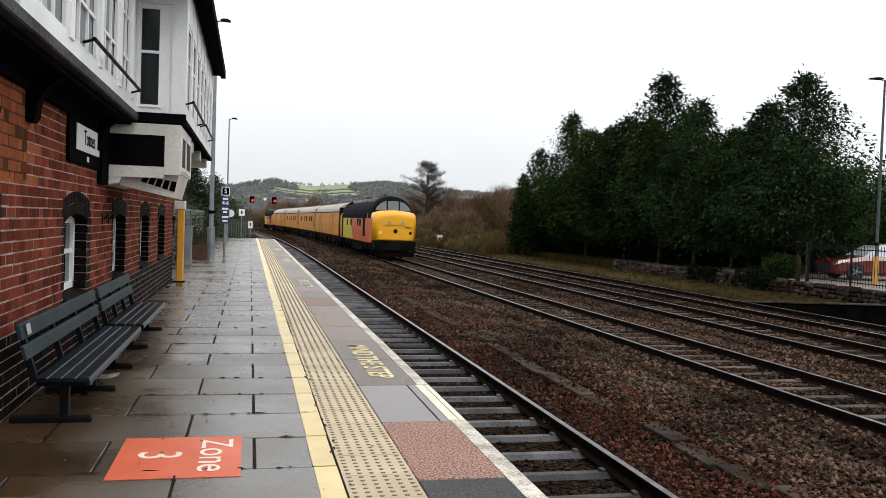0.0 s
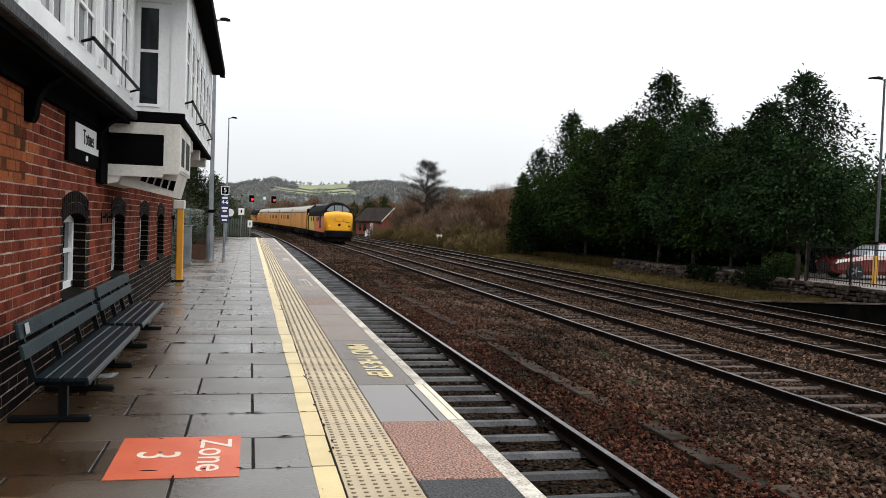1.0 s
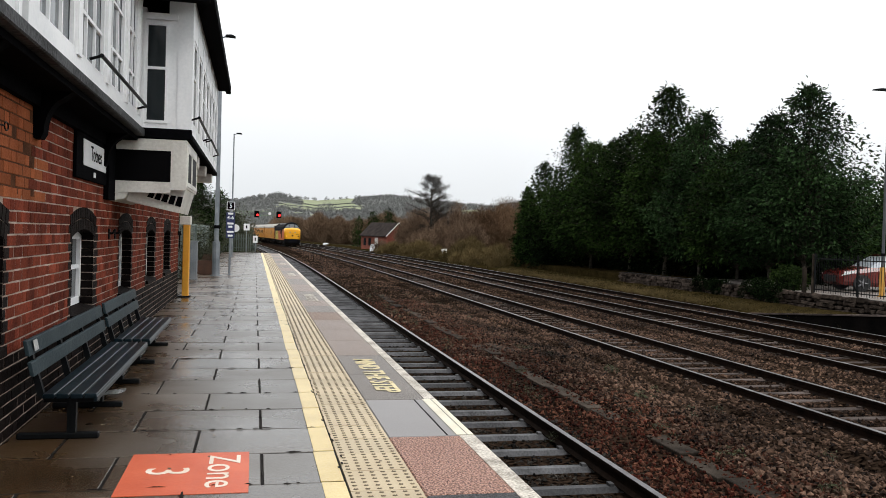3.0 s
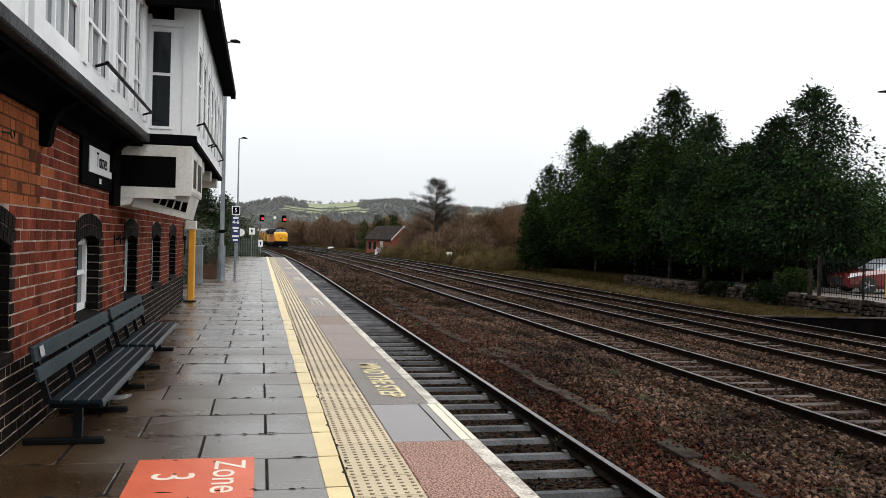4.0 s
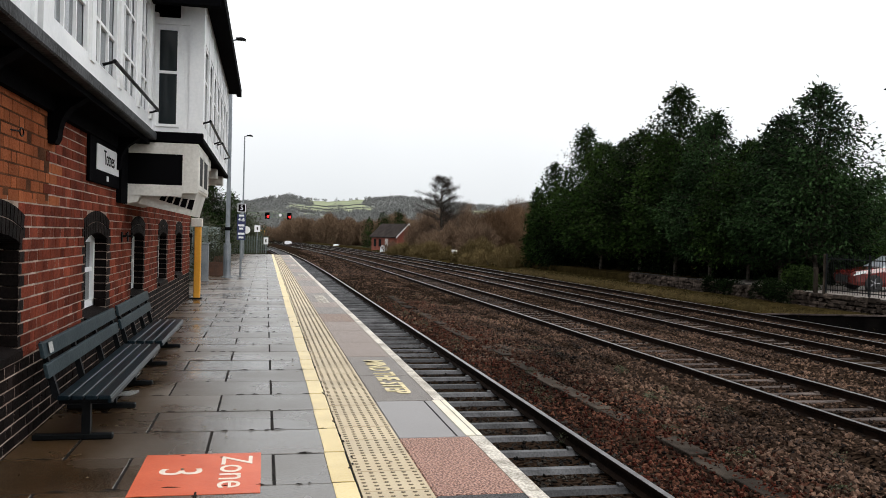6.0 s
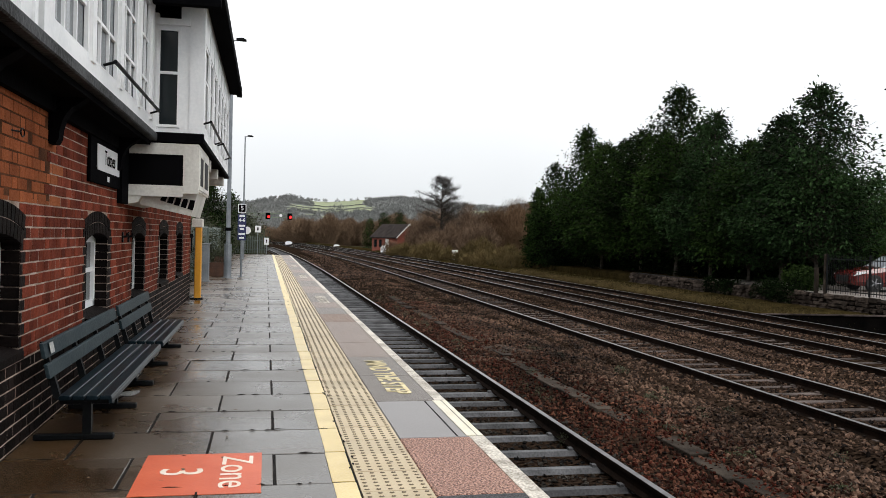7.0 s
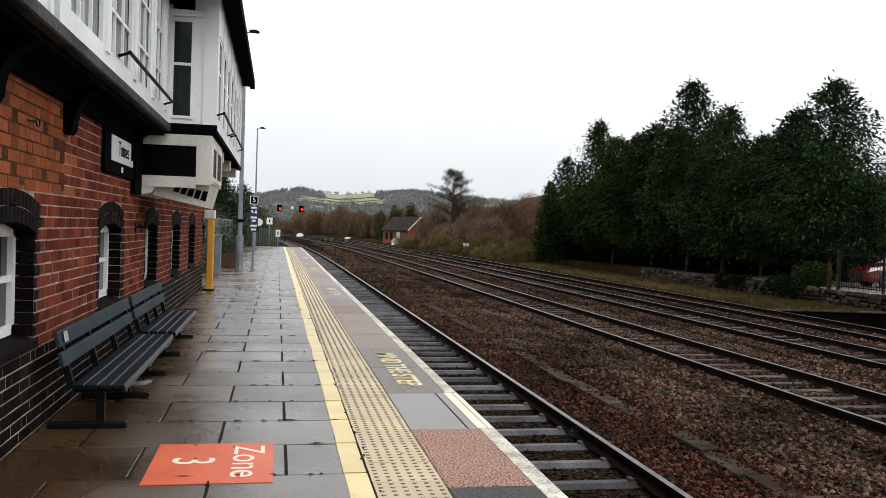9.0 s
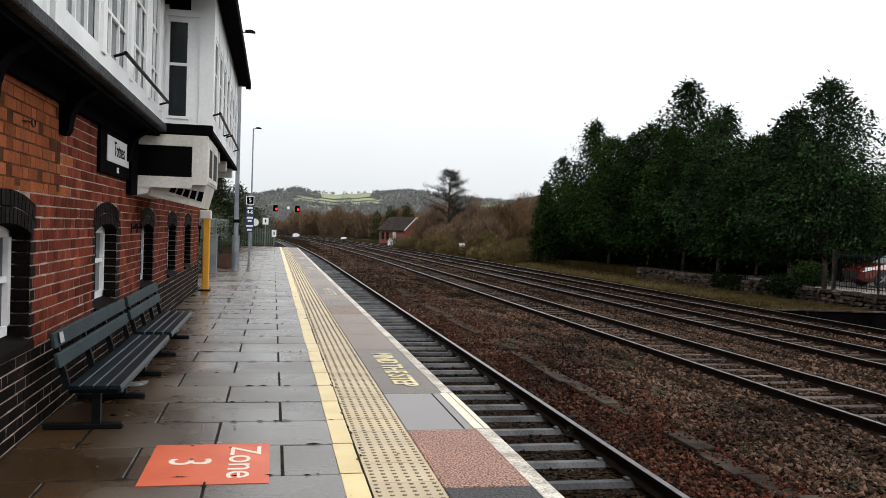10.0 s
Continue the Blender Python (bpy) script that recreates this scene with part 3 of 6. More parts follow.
# fallen leaves and specks of dirt on the paving
rng = np.random.default_rng(12)
lv, lf = [], []
for k in range(70):
    x, y, a, r = rng.uniform(-1.4, 1.4), 3.6 + 18 * rng.random() ** 1.5, rng.uniform(0, 6.28), rng.uniform(0.008, 0.022)
    b = len(lv)
    for q, w in ((0, 1.0), (1.2, 0.6), (2.6, 0.7), (3.3, 1.0), (4.4, 0.55), (5.4, 0.7)):
        lv.append((x + r * w * math.cos(a + q), y + r * w * math.sin(a + q), 0.0075 + 0.004 * (q == 1.2)))
    lf.append(tuple(range(b, b + 6)))
tagged(new("fallen_leaves", raw("fallen_leaves", lv, lf, SHADE_LEAF_BROWN)), "scattered small dark fallen leaves on the platform", "leaves", kind="stuff")


# ---------------- signal box: brick ground floor ----------------
COURSE, DEPTH = 0.079, 0.10
WINDOWS = [(4.85, 5.90), (7.95, 9.0), (10.62, 11.63), (13.25, 14.28), (15.70, 16.77)]
SILL, SPRING, RISE, PLINTH, WALL_TOP = 0.64, 1.31, 0.07, 0.56, 2.46
station = thing("signal_box", "brick signal box with white timber upper floor over the platform", "signal box")


def brick_wall():
    for k, q in enumerate(backing_boxes()):
        bm = bmesh.new()
        bx(bm, *q)
        ob = part("wall_backing", bm, MORTAR, station, "pale mortar")
        wall = ob if k == 0 else wall
    near, runs = {}, {"red": [], "orange": [], "blue": []}
    rng = random.Random(2)
    count = 0
    for row in range(int(WALL_TOP / COURSE)):
        z0, z1 = row * COURSE + 0.0045, (row + 1) * COURSE - 0.0045
        y = 3.6 - (0.168 if row % 2 else 0.0)
        k = 0
        while y < WALL_END:
            w = 0.225 if k % 2 == 0 else 0.1125
            k += 1
            a, b = y + 0.0045, min(y + w - 0.0045, WALL_END)
            y += w
            zc = (z0 + z1) / 2
            # cut the bricks at the openings
            spans = [(a, b)]
            for p, q in WINDOWS:
                half, mid = (q - p) / 2, (p + q) / 2
                rad = (half ** 2 + RISE ** 2) / (2 * RISE)
                cz, out = SPRING + RISE - rad, rad + 0.215
                hole = half
                if zc > SPRING:
                    hole = math.sqrt(max(0.0, out ** 2 - (zc - cz) ** 2)) if zc - cz < out else 0.0
                    hole = min(hole, half * 1.12)
                if z1 > SILL - 0.05 and hole > 0.02:
                    g, h = mid - hole, mid + hole
                    nxt = []
                    for c, d in spans:
                        if d <= g or c >= h:
                            nxt.append((c, d))
                        else:
                            if c < g - 0.03:
                                nxt.append((c, g))
                            if d > h + 0.03:
                                nxt.append((h, d))
                    spans = nxt
            for c, d in spans:
                quoin = z0 < SPRING + 0.1 and z1 > SILL - 0.1 and any(p - 0.15 < (c + d) / 2 < p or q < (c + d) / 2 < q + 0.15 for p, q in WINDOWS)
                kind = "blue" if zc < PLINTH or quoin else "orange" if (zc > 1.60 and (c + d) / 2 < 6.55 + 0.25 * (row % 3)) else "red"
                x = WALL_X + rng.uniform(-0.003, 0.002)
                if kind == "red" and count < 290 and c > 5.9 and d < 8.2 and zc < 1.75 and d - c > 0.09:
                    key = round(d - c, 2)
                    if key not in near:
                        bm = bmesh.new()
                        bx(bm, -DEPTH, 0, -(d - c) / 2, (d - c) / 2, -(z1 - z0) / 2, (z1 - z0) / 2)
                        soften(bm, 0.004)
                        near[key] = mesh_of("brick", bm, BRICK)
                    piece("brick", near[key], wall, (x, (c + d) / 2, zc))
                    count += 1
                else:
                    runs[kind].append((x, c, d, z0, z1))
    for kind, m in (("red", BRICK_FAR), ("orange", BRICK_ORANGE), ("blue", BRICK_BLUE)):
        v, f = [], []
        for x, c, d, z0, z1 in runs[kind]:
            b = len(v)
            e = 0.003
            v += [(x - DEPTH, c, z0), (x - DEPTH, d, z0), (x - DEPTH, d, z1), (x - DEPTH, c, z1), (x - e, c, z0), (x - e, d, z0), (x - e, d, z1), (x - e, c, z1), (x, c + e, z0 + e), (x, d - e, z0 + e), (x, d - e, z1 - e), (x, c + e, z1 - e)]
            for i in range(4):
                j = (i + 1) % 4
                f += [(b + i, b + j, b + 4 + j, b + 4 + i), (b + 4 + i, b + 4 + j, b + 8 + j, b + 8 + i)]
            f.append((b + 8, b + 9, b + 10, b + 11))
        ob = new("brick_run", raw("brick_run", v, f, m))
        ob.parent = wall
        tagged(ob, kind + " bricks in lime mortar", kind="stuff")
    return wall


def backing_boxes():
    """The wall's body, 4 mm behind the brick faces, with the openings left through it."""
    x0, x1 = WALL_X - 0.30, WALL_X - 0.004
    y, boxes = 3.4, []
    for a, b in WINDOWS:
        boxes += [(x0, x1, y, a, -0.05, WALL_TOP), (x0, x1, a, b, -0.05, SILL - 0.08), (x0, x1, a, b, SPRING + RISE + 0.10, WALL_TOP)]
        y = b
    return boxes + [(x0, x1, y, WALL_END, -0.05, WALL_TOP), (-6.5, x0, WALL_END - 0.3, WALL_END, -0.05, WALL_TOP)]


wall = brick_wall()
bm = bmesh.new()
bx(bm, WALL_X - 0.0045, WALL_X - 0.0022, 3.6, 6.62, 1.612, WALL_TOP - 0.01)
part("orange_pointing", bm, MORTAR_ORANGE, station, "orange-brown pointing of the upper wall")


def brick_window(a, b):
    """A recessed white sash under a two-ring segmental arch of blue bricks, blue brick jambs and sill."""
    w = thing("window", "white sash window in a blue brick segmental arch", "window")
    w.parent = station
    del w["category"]
    mid, half = (a + b) / 2, (b - a) / 2
    d = 0.115
    rad = (half ** 2 + RISE ** 2) / (2 * RISE)
    cz = SPRING + RISE - rad
    t0 = math.asin(half / rad)
    bm = bmesh.new()
    n = 15
    for ring in range(2):
        r0, r1 = rad + 0.004 + ring * 0.105, rad + 0.1 + ring * 0.105
        for i in range(n):
            u0, u1 = -t0 * 1.08 + 2.16 * t0 * i / n + 0.006 / rad, -t0 * 1.08 + 2.16 * t0 * (i + 1) / n - 0.006 / rad
            out = [(mid + r * math.sin(u), cz + r * math.cos(u)) for r, u in ((r0, u0), (r0, u1), (r1, u1), (r1, u0))]
            prism(bm, out, 0, WALL_X - 0.24, WALL_X + 0.004)
    part("arch_brick", bm, BRICK_BLUE, w, "dark blue brick arch", kind="stuff")
    bm = bmesh.new()
    prism(bm, [(mid + (rad + r) * math.sin(u), cz + (rad + r) * math.cos(u)) for r, us in ((0.21, (-1.08, -0.5, 0, 0.5, 1.08)), (0.016, (1.08, 0.5, 0, -0.5, -1.08))) for u in (t0 * q for q in us)], 0, WALL_X - 0.2, WALL_X - 0.004)
    part("arch_mortar", bm, MORTAR, w)
    bm = bmesh.new()
    row = SILL
    while row < SPRING + 0.02:
        for y0, y1 in ((a - 0.004, a + 0.005), (b - 0.005, b + 0.004)):
            bx(bm, WALL_X - 0.22, WALL_X - 0.005, y0, y1, row + 0.004, row + COURSE - 0.005)
        row += COURSE
    part("jamb_brick", bm, BRICK_BLUE, w, "dark blue brick reveal", kind="stuff")
    bm = bmesh.new()
    prism(bm, [(WALL_X - 0.2, SILL - 0.02), (WALL_X + 0.03, SILL - 0.07), (WALL_X + 0.03, SILL - 0.02), (WALL_X - 0.2, SILL + 0.03)], 1, a, b)
    part("sill", bm, BRICK_BLUE, w, "sloping dark blue brick sill")
    x = WALL_X - d
    fr = bmesh.new()
    y0, y1, z0, z1 = a + 0.02, b - 0.014, SILL + 0.02, SPRING + RISE
    for c in ((x - 0.06, x, y0, y0 + 0.06, z0, z1), (x - 0.06, x, y1 - 0.06, y1, z0, z1), (x - 0.06, x, y0, y1, z0, z0 + 0.06), (x - 0.06, x, y0, y1, z1 - 0.09, z1), (x - 0.05, x - 0.01, y0, y1, (z0 + z1) / 2 - 0.02, (z0 + z1) / 2 + 0.02), (x - 0.05, x - 0.015, mid - 0.012, mid + 0.012, z0, z1)):
        bx(fr, *c)
    part("sash", fr, WHITE_PAINT, w, "white painted sash")
    bm = bmesh.new()
    bx(bm, x - 0.04, x - 0.035, y0 + 0.03, y1 - 0.03, z0 + 0.03, z1 - 0.05)
    part("pane", bm, GLASS, w)


for a, b in WINDOWS:
    brick_window(a, b)

# ---------------- signal box: timber upper floor ----------------
FX, BAYX, BAY0, BAY1 = -1.28, -0.75, 9.95, 16.4
FLOOR2, EAVE = 2.47, 3.80


def rect_frame(bm, axis, at, thick, a0, a1, z0, z1, w):
    """A rectangular frame on a wall that faces along axis (0: x, 1: y)."""
    for p0, p1, q0, q1 in ((a0, a0 + w, z0, z1), (a1 - w, a1, z0, z1), (a0 + w, a1 - w, z0, z0 + w), (a0 + w, a1 - w, z1 - w, z1)):
        if axis == 0:
            bx(bm, at, at + thick, p0, p1, q0, q1)
        else:
            bx(bm, p0, p1, at - thick, at, q0, q1)


def upper_floor():
    # solid filler; the darkness of unlit rooms is put into its black
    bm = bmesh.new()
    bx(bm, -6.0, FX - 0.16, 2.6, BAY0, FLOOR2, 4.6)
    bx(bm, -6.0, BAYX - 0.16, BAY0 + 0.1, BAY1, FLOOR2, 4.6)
    part("dark_room_block", bm, BLACK_PAINT, station, "black block in place of the unlit rooms behind the glazing")
    # boards below and between the windows, as real boxes
    boards = [(FX - 0.15, FX, y0, y1, FLOOR2 + 0.02, 4.5) for y0, y1 in ((2.6, 5.05), (5.18, 5.42))]
    boards += [(FX - 0.15, FX, 5.42, BAY0, FLOOR2 + 0.02, FLOOR2 + 0.16), (FX - 0.15, FX, 5.42, BAY0, 3.9, 4.5)]
    boards += [(FX - 0.15, FX + 0.015, y - 0.07, y + 0.07, FLOOR2 + 0.16, 3.9) for y in (6.55, 7.75, 8.85, 9.75)]
    for q in boards:
        bm = bmesh.new()
        bx(bm, *q)
        part("boarding", bm, WHITE_PAINT, station, "white painted boarding")
    bm = bmesh.new()
    for y in [2.75 + 0.27 * i for i in range(9)]:
        bx(bm, FX, FX + 0.02, y, y + 0.035, FLOOR2 + 0.02, 4.5)
    part("cover_strip", bm, WHITE_PAINT, station, kind="stuff")
    # black sole beam with flaking edge, soffit
    bm = bmesh.new()
    bx(bm, WALL_X, FX + 0.05, 2.6, BAY0, FLOOR2 - 0.05, FLOOR2 + 0.035)
    soften(bm, 0.01)
    part("edge_beam", bm, GREY_TRIM, station, "flaking grey-black edge beam")
    bm = bmesh.new()
    bx(bm, WALL_X - 0.2, FX - 0.02, 2.6, BAY0, FLOOR2 - 0.10, FLOOR2 - 0.055)
    bx(bm, WALL_X - 0.2, BAYX - 0.02, BAY0, BAY1 - 0.02, FLOOR2 - 0.06, FLOOR2 - 0.002)
    bx(bm, WALL_X - 0.01, WALL_X + 0.05, 2.6, WALL_END, FLOOR2 - 0.22, FLOOR2 - 0.10)
    part("soffit", bm, BLACK_PAINT, station, "black underside of the overhang")
    bm = bmesh.new()
    bx(bm, FX - 0.02, BAYX + 0.02, BAY0 - 0.03, BAY0 + 0.05, FLOOR2 - 0.06, FLOOR2 + 0.05)
    bx(bm, BAYX - 0.05, BAYX + 0.025, BAY0 + 0.05, BAY1, FLOOR2 - 0.06, FLOOR2 + 0.0)
    soften(bm, 0.006)
    part("bay_beam", bm, BLACK_PAINT, station, "black beam under the bay")
    # bay: face that looks along the platform
    bm = bmesh.new()
    bx(bm, FX, FX + 0.04, BAY0, BAY0 + 0.1, FLOOR2 + 0.05, EAVE + 0.05)
    bx(bm, -1.00, BAYX, BAY0, BAY0 + 0.1, FLOOR2 + 0.05, EAVE + 0.3)
    bx(bm, FX + 0.04, -1.00, BAY0 + 0.01, BAY0 + 0.1, FLOOR2 + 0.05, FLOOR2 + 0.12)
    bx(bm, FX + 0.04, -1.00, BAY0 + 0.01, BAY0 + 0.1, 3.66, EAVE)
    part("bay_end_wall", bm, WHITE_PAINT, station, "white boarded end of the bay")
    bm = bmesh.new()
    bx(bm, -0.895, BAYX + 0.012, BAY0 - 0.018, BAY0, FLOOR2 + 0.05, EAVE + 0.3)
    bx(bm, FX - 0.06, FX + 0.03, BAY0 - 0.02, BAY0, FLOOR2 + 0.05, EAVE)
    bx(bm, FX, -0.9, BAY0 - 0.03, BAY0, 3.72, 3.79)
    part("corner_board", bm, WHITE_PAINT, station)
    wn_ = thing("window", "tall white framed two-pane window", "window")
    wn_.parent = station
    del wn_["category"]
    bm = bmesh.new()
    rect_frame(bm, 1, BAY0 + 0.02, 0.025, FX + 0.03, -1.00, FLOOR2 + 0.11, 3.69, 0.03)
    bx(bm, FX + 0.05, -1.01, BAY0 + 0.0, BAY0 + 0.02, 3.175, 3.205)
    part("window_frame", bm, WHITE_PAINT, wn_)
    for z0, z1 in ((FLOOR2 + 0.13, 3.18), (3.2, 3.67)):
        bm = bmesh.new()
        bx(bm, FX + 0.05, -1.02, BAY0 + 0.018, BAY0 + 0.024, z0, z1)
        part("pane", bm, GLASS, wn_)
    # bay: glazed side above the platform
    pieces = [("bay_sill_board", (BAYX - 0.1, BAYX, BAY0 + 0.1, BAY1, FLOOR2 + 0.0, FLOOR2 + 0.14)), ("bay_head_board", (BAYX - 0.1, BAYX, BAY0 + 0.1, BAY1, 3.62, EAVE + 0.3)), ("bay_far_wall", (-3.5, BAYX - 0.1, BAY1 - 0.1, BAY1, FLOOR2, EAVE + 0.3))]
    pieces += [("mullion", (BAYX - 0.09, BAYX + 0.008, y, y + 0.14, FLOOR2 + 0.003, EAVE + 0.2)) for y in (BAY0 + 0.1 + (BAY1 - BAY0 - 0.24) * i / 7 for i in range(8))]
    for name, q in pieces:
        bm = bmesh.new()
        bx(bm, *q)
        part(name, bm, WHITE_PAINT, station)
    for i in range(7):
        y0 = BAY0 + 0.24 + (BAY1 - BAY0 - 0.24) * i / 7
        y1 = y0 + (BAY1 - BAY0 - 0.24) / 7 - 0.14
        s = thing("window", "white sliding sash with small panes", "window")
        s.parent = station
        del s["category"]
        bm = bmesh.new()
        rect_frame(bm, 0, BAYX - 0.02, 0.012, y0, y1, FLOOR2 + 0.14, 3.62, 0.045)
        bx(bm, BAYX - 0.03, BAYX - 0.012, y0 + 0.045, y1 - 0.045, 3.2, 3.23)
        bx(bm, BAYX - 0.03, BAYX - 0.013, (y0 + y1) / 2 - 0.012, (y0 + y1) / 2 + 0.012, FLOOR2 + 0.14, 3.62)
        part("window_frame", bm, WHITE_PAINT, s)
        bm = bmesh.new()
        bx(bm, BAYX - 0.03, BAYX - 0.022, y0 + 0.01, y1 - 0.01, FLOOR2 + 0.15, 3.61)
        part("pane", bm, GLASS, s)
    # front windows of the long side, with glazing bars
    for y0, y1 in ((5.42, 6.48), (6.62, 7.68), (7.82, 8.78), (8.92, 9.68)):
        s = thing("window", "white sash with thin glazing bars", "window")
        s.parent = station
        del s["category"]
        bm = bmesh.new()
        rect_frame(bm, 0, FX - 0.04, 0.03, y0, y1, FLOOR2 + 0.16, 3.9, 0.05)
        for q in (1, 2):
            y = y0 + (y1 - y0) * q / 3
            bx(bm, FX - 0.05, FX - 0.022, y - 0.013, y + 0.013, FLOOR2 + 0.18, 3.88)
        for z in (3.02, 3.45):
            bx(bm, FX - 0.05, FX - 0.024, y0 + 0.05, y1 - 0.05, z - 0.014, z + 0.014)
        part("window_frame", bm, WHITE_PAINT, s)
        bm = bmesh.new()
        bx(bm, FX - 0.05, FX - 0.044, y0 + 0.03, y1 - 0.03, FLOOR2 + 0.18, 3.88)
        part("pane", bm, GLASS_PALE, s)
    # window cleaning rails
    for x, y0, y1, z in ((FX + 0.09, 6.95, 9.7, 2.72), (BAYX + 0.09, BAY0 + 0.05, 12.3, 2.67), (BAYX + 0.09, 12.75, 15.2, 2.70)):
        bm = bmesh.new()
        tube(bm, (x, y0, z), (x, y1, z), 0.016, n=8)
        for y in (y0 + 0.02, y1 - 0.02):
            tube(bm, (x - 0.09, y, z - 0.03), (x, y, z), 0.012, n=6)
        part("guard_rail", bm, IRON, station, "black iron guard rail")
    # roof with deep eaves and black gutter
    bm = bmesh.new()
    prism(bm, [(-0.55, EAVE + 0.32), (-0.55, EAVE + 0.38), (-3.6, EAVE + 2.0), (-6.6, EAVE + 0.38), (-6.6, EAVE + 0.32)], 1, BAY0 - 0.45, 16.9)
    prism(bm, [(-1.0, EAVE + 0.72), (-1.0, EAVE + 0.78), (-3.6, EAVE + 1.9), (-6.6, EAVE + 0.38), (-6.6, EAVE + 0.32)], 1, 2.0, BAY0 - 0.46)
    part("roof", bm, ROOF_SLATE, station, "dark slate roof")
    bm = bmesh.new()
    bx(bm, -0.62, -0.53, BAY0 - 0.45, 16.9, EAVE + 0.22, EAVE + 0.36)
    bx(bm, BAYX - 0.3, -0.62, BAY0 - 0.42, 16.86, EAVE + 0.26, EAVE + 0.30)
    bx(bm, FX + 0.02, BAYX + 0.2, BAY0 - 0.42, BAY0 - 0.3, EAVE + 0.06, EAVE + 0.32)
    part("gutter", bm, BLACK_PAINT, station, "black gutter and fascia")
    # curved timber brackets on the brick wall
    for y in (4.9, 6.62, 9.3):
        bm = bmesh.new()
        pts = [(WALL_X - 0.002, FLOOR2 - 0.1), (FX - 0.03, FLOOR2 - 0.1)]
        pts += [(FX - 0.03 - 0.17 * math.sin(q * math.pi / 12) - 0.02, FLOOR2 - 0.14 - 0.26 * (1 - math.cos(q * math.pi / 12))) for q in range(1, 7)]
        pts += [(WALL_X + 0.05, FLOOR2 - 0.44), (WALL_X - 0.002, FLOOR2 - 0.44)]
        prism(bm, pts, 1, y - 0.07, y + 0.07)
        part("bracket", bm, BLACK_PAINT, station, "black curved timber bracket")
    # beams that carry the bay
    for y in (12.2, 14.0, 15.9):
        bm = bmesh.new()
        bx(bm, WALL_X, BAYX - 0.04, y - 0.09, y + 0.09, FLOOR2 - 0.22, FLOOR2 - 0.06)
        soften(bm, 0.01)
        part("joist", bm, OFF_WHITE, station, "off-white joist end under the bay")


upper_floor()


def station_sign():
    """Black board with a white name plate, fixed to the brick wall."""
    s = thing("station_sign", "white station name plate on a black board on the brick wall", "sign")
    bm = bmesh.new()
    bx(bm, WALL_X, WALL_X + 0.03, 7.92, 9.45, 1.84, 2.26)
    soften(bm, 0.005)
    part("board", bm, BLACK_PAINT, s)
    bm = bmesh.new()
    bx(bm, WALL_X, WALL_X + 0.05, 9.46, 9.89, 1.70, 2.38)
    part("black_strip", bm, BLACK_PAINT, s, "black strip between the name plate and the display cabinet")
    bm = bmesh.new()
    bx(bm, WALL_X + 0.03, WALL_X + 0.038, 8.2, 9.36, 1.965, 2.2)
    part("plate", bm, WHITE_PAINT, s)
    lettering("lettering", "Totnes", 0.2, BLACK_PAINT, s, pose(WALL_X + 0.041, 8.8, 2.09, 90, 0, 90), 0.001, 1.0)
    bm = bmesh.new()
    bx(bm, WALL_X + 0.03, WALL_X + 0.034, 8.72, 8.82, 1.88, 1.93)
    part("emblem", bm, WHITE_PAINT, s, "small white emblem bar")


station_sign()


def display_cabinet():
    """Departure display: deep white cabinet with a dark screen, open-slatted sloping foot."""
    c = thing("departure_display", "white cabinet with a dark departure screen under the signal box bay", "display")
    x0, x1, y0, y1 = WALL_X, -0.775, 9.9, 11.6
    bm = bmesh.new()
    bx(bm, x0, x1, y0 + 0.03, y1, 1.86, 2.40)
    soften(bm, 0.008)
    part("case", bm, OFF_WHITE, c)
    bm = bmesh.new()
    for q in ((x0, -1.535, 1.75, 2.39), (-0.945, x1, 1.84, 2.39), (-1.535, -0.945, 2.27, 2.39), (-1.535, -0.945, 1.80, 1.925)):
        bx(bm, q[0], q[1], y0, y0 + 0.03, q[2], q[3])
    part("front_frame", bm, OFF_WHITE, c)
    bm = bmesh.new()
    bx(bm, -1.535, -0.945, y0 + 0.018, y0 + 0.028, 1.925, 2.27)
    part("screen", bm, SCREEN, c, "dark blank screen")
    bm = bmesh.new()
    prism(bm, [(x0, 1.70), (-1.42, 1.73), (-1.36, 1.86), (x0, 1.86)], 1, y0 + 0.01, y1 - 0.1)
    prism(bm, [(-1.36, 1.86), (-1.42, 1.71), (-0.86, 1.59), (-0.79, 1.86)], 1, y0 + 0.12, y1 - 0.2)
    part("foot", bm, OFF_WHITE, c, "off-white sloping foot of the cabinet")
    bm = bmesh.new()
    for i in range(5):
        a = -1.17 + 0.075 * i
        prism(bm, [(a, 1.815 - 0.01 * i), (a + 0.055, 1.81 - 0.01 * i), (a + 0.03, 1.745 - 0.022 * i), (a - 0.03, 1.76 - 0.022 * i)], 1, y0 + 0.11, y0 + 0.13)
    part("vent_slot", bm, BLACK_PAINT, c, "dark ventilation slots")
    bm = bmesh.new()
    for a, b in ((10.05, 10.55), (10.75, 11.4)):
        bx(bm, x1 - 0.004, x1 + 0.004, a, b, 1.93, 2.28)
    part("side_screen", bm, SCREEN, c)
    bm = bmesh.new()
    rect_frame(bm, 0, x1 + 0.0, 0.01, 9.98, 11.5, 1.89, 2.32, 0.05)
    bx(bm, x1, x1 + 0.01, 10.6, 10.7, 1.89, 2.32)
    part("side_frame", bm, OFF_WHITE, c)


display_cabinet()

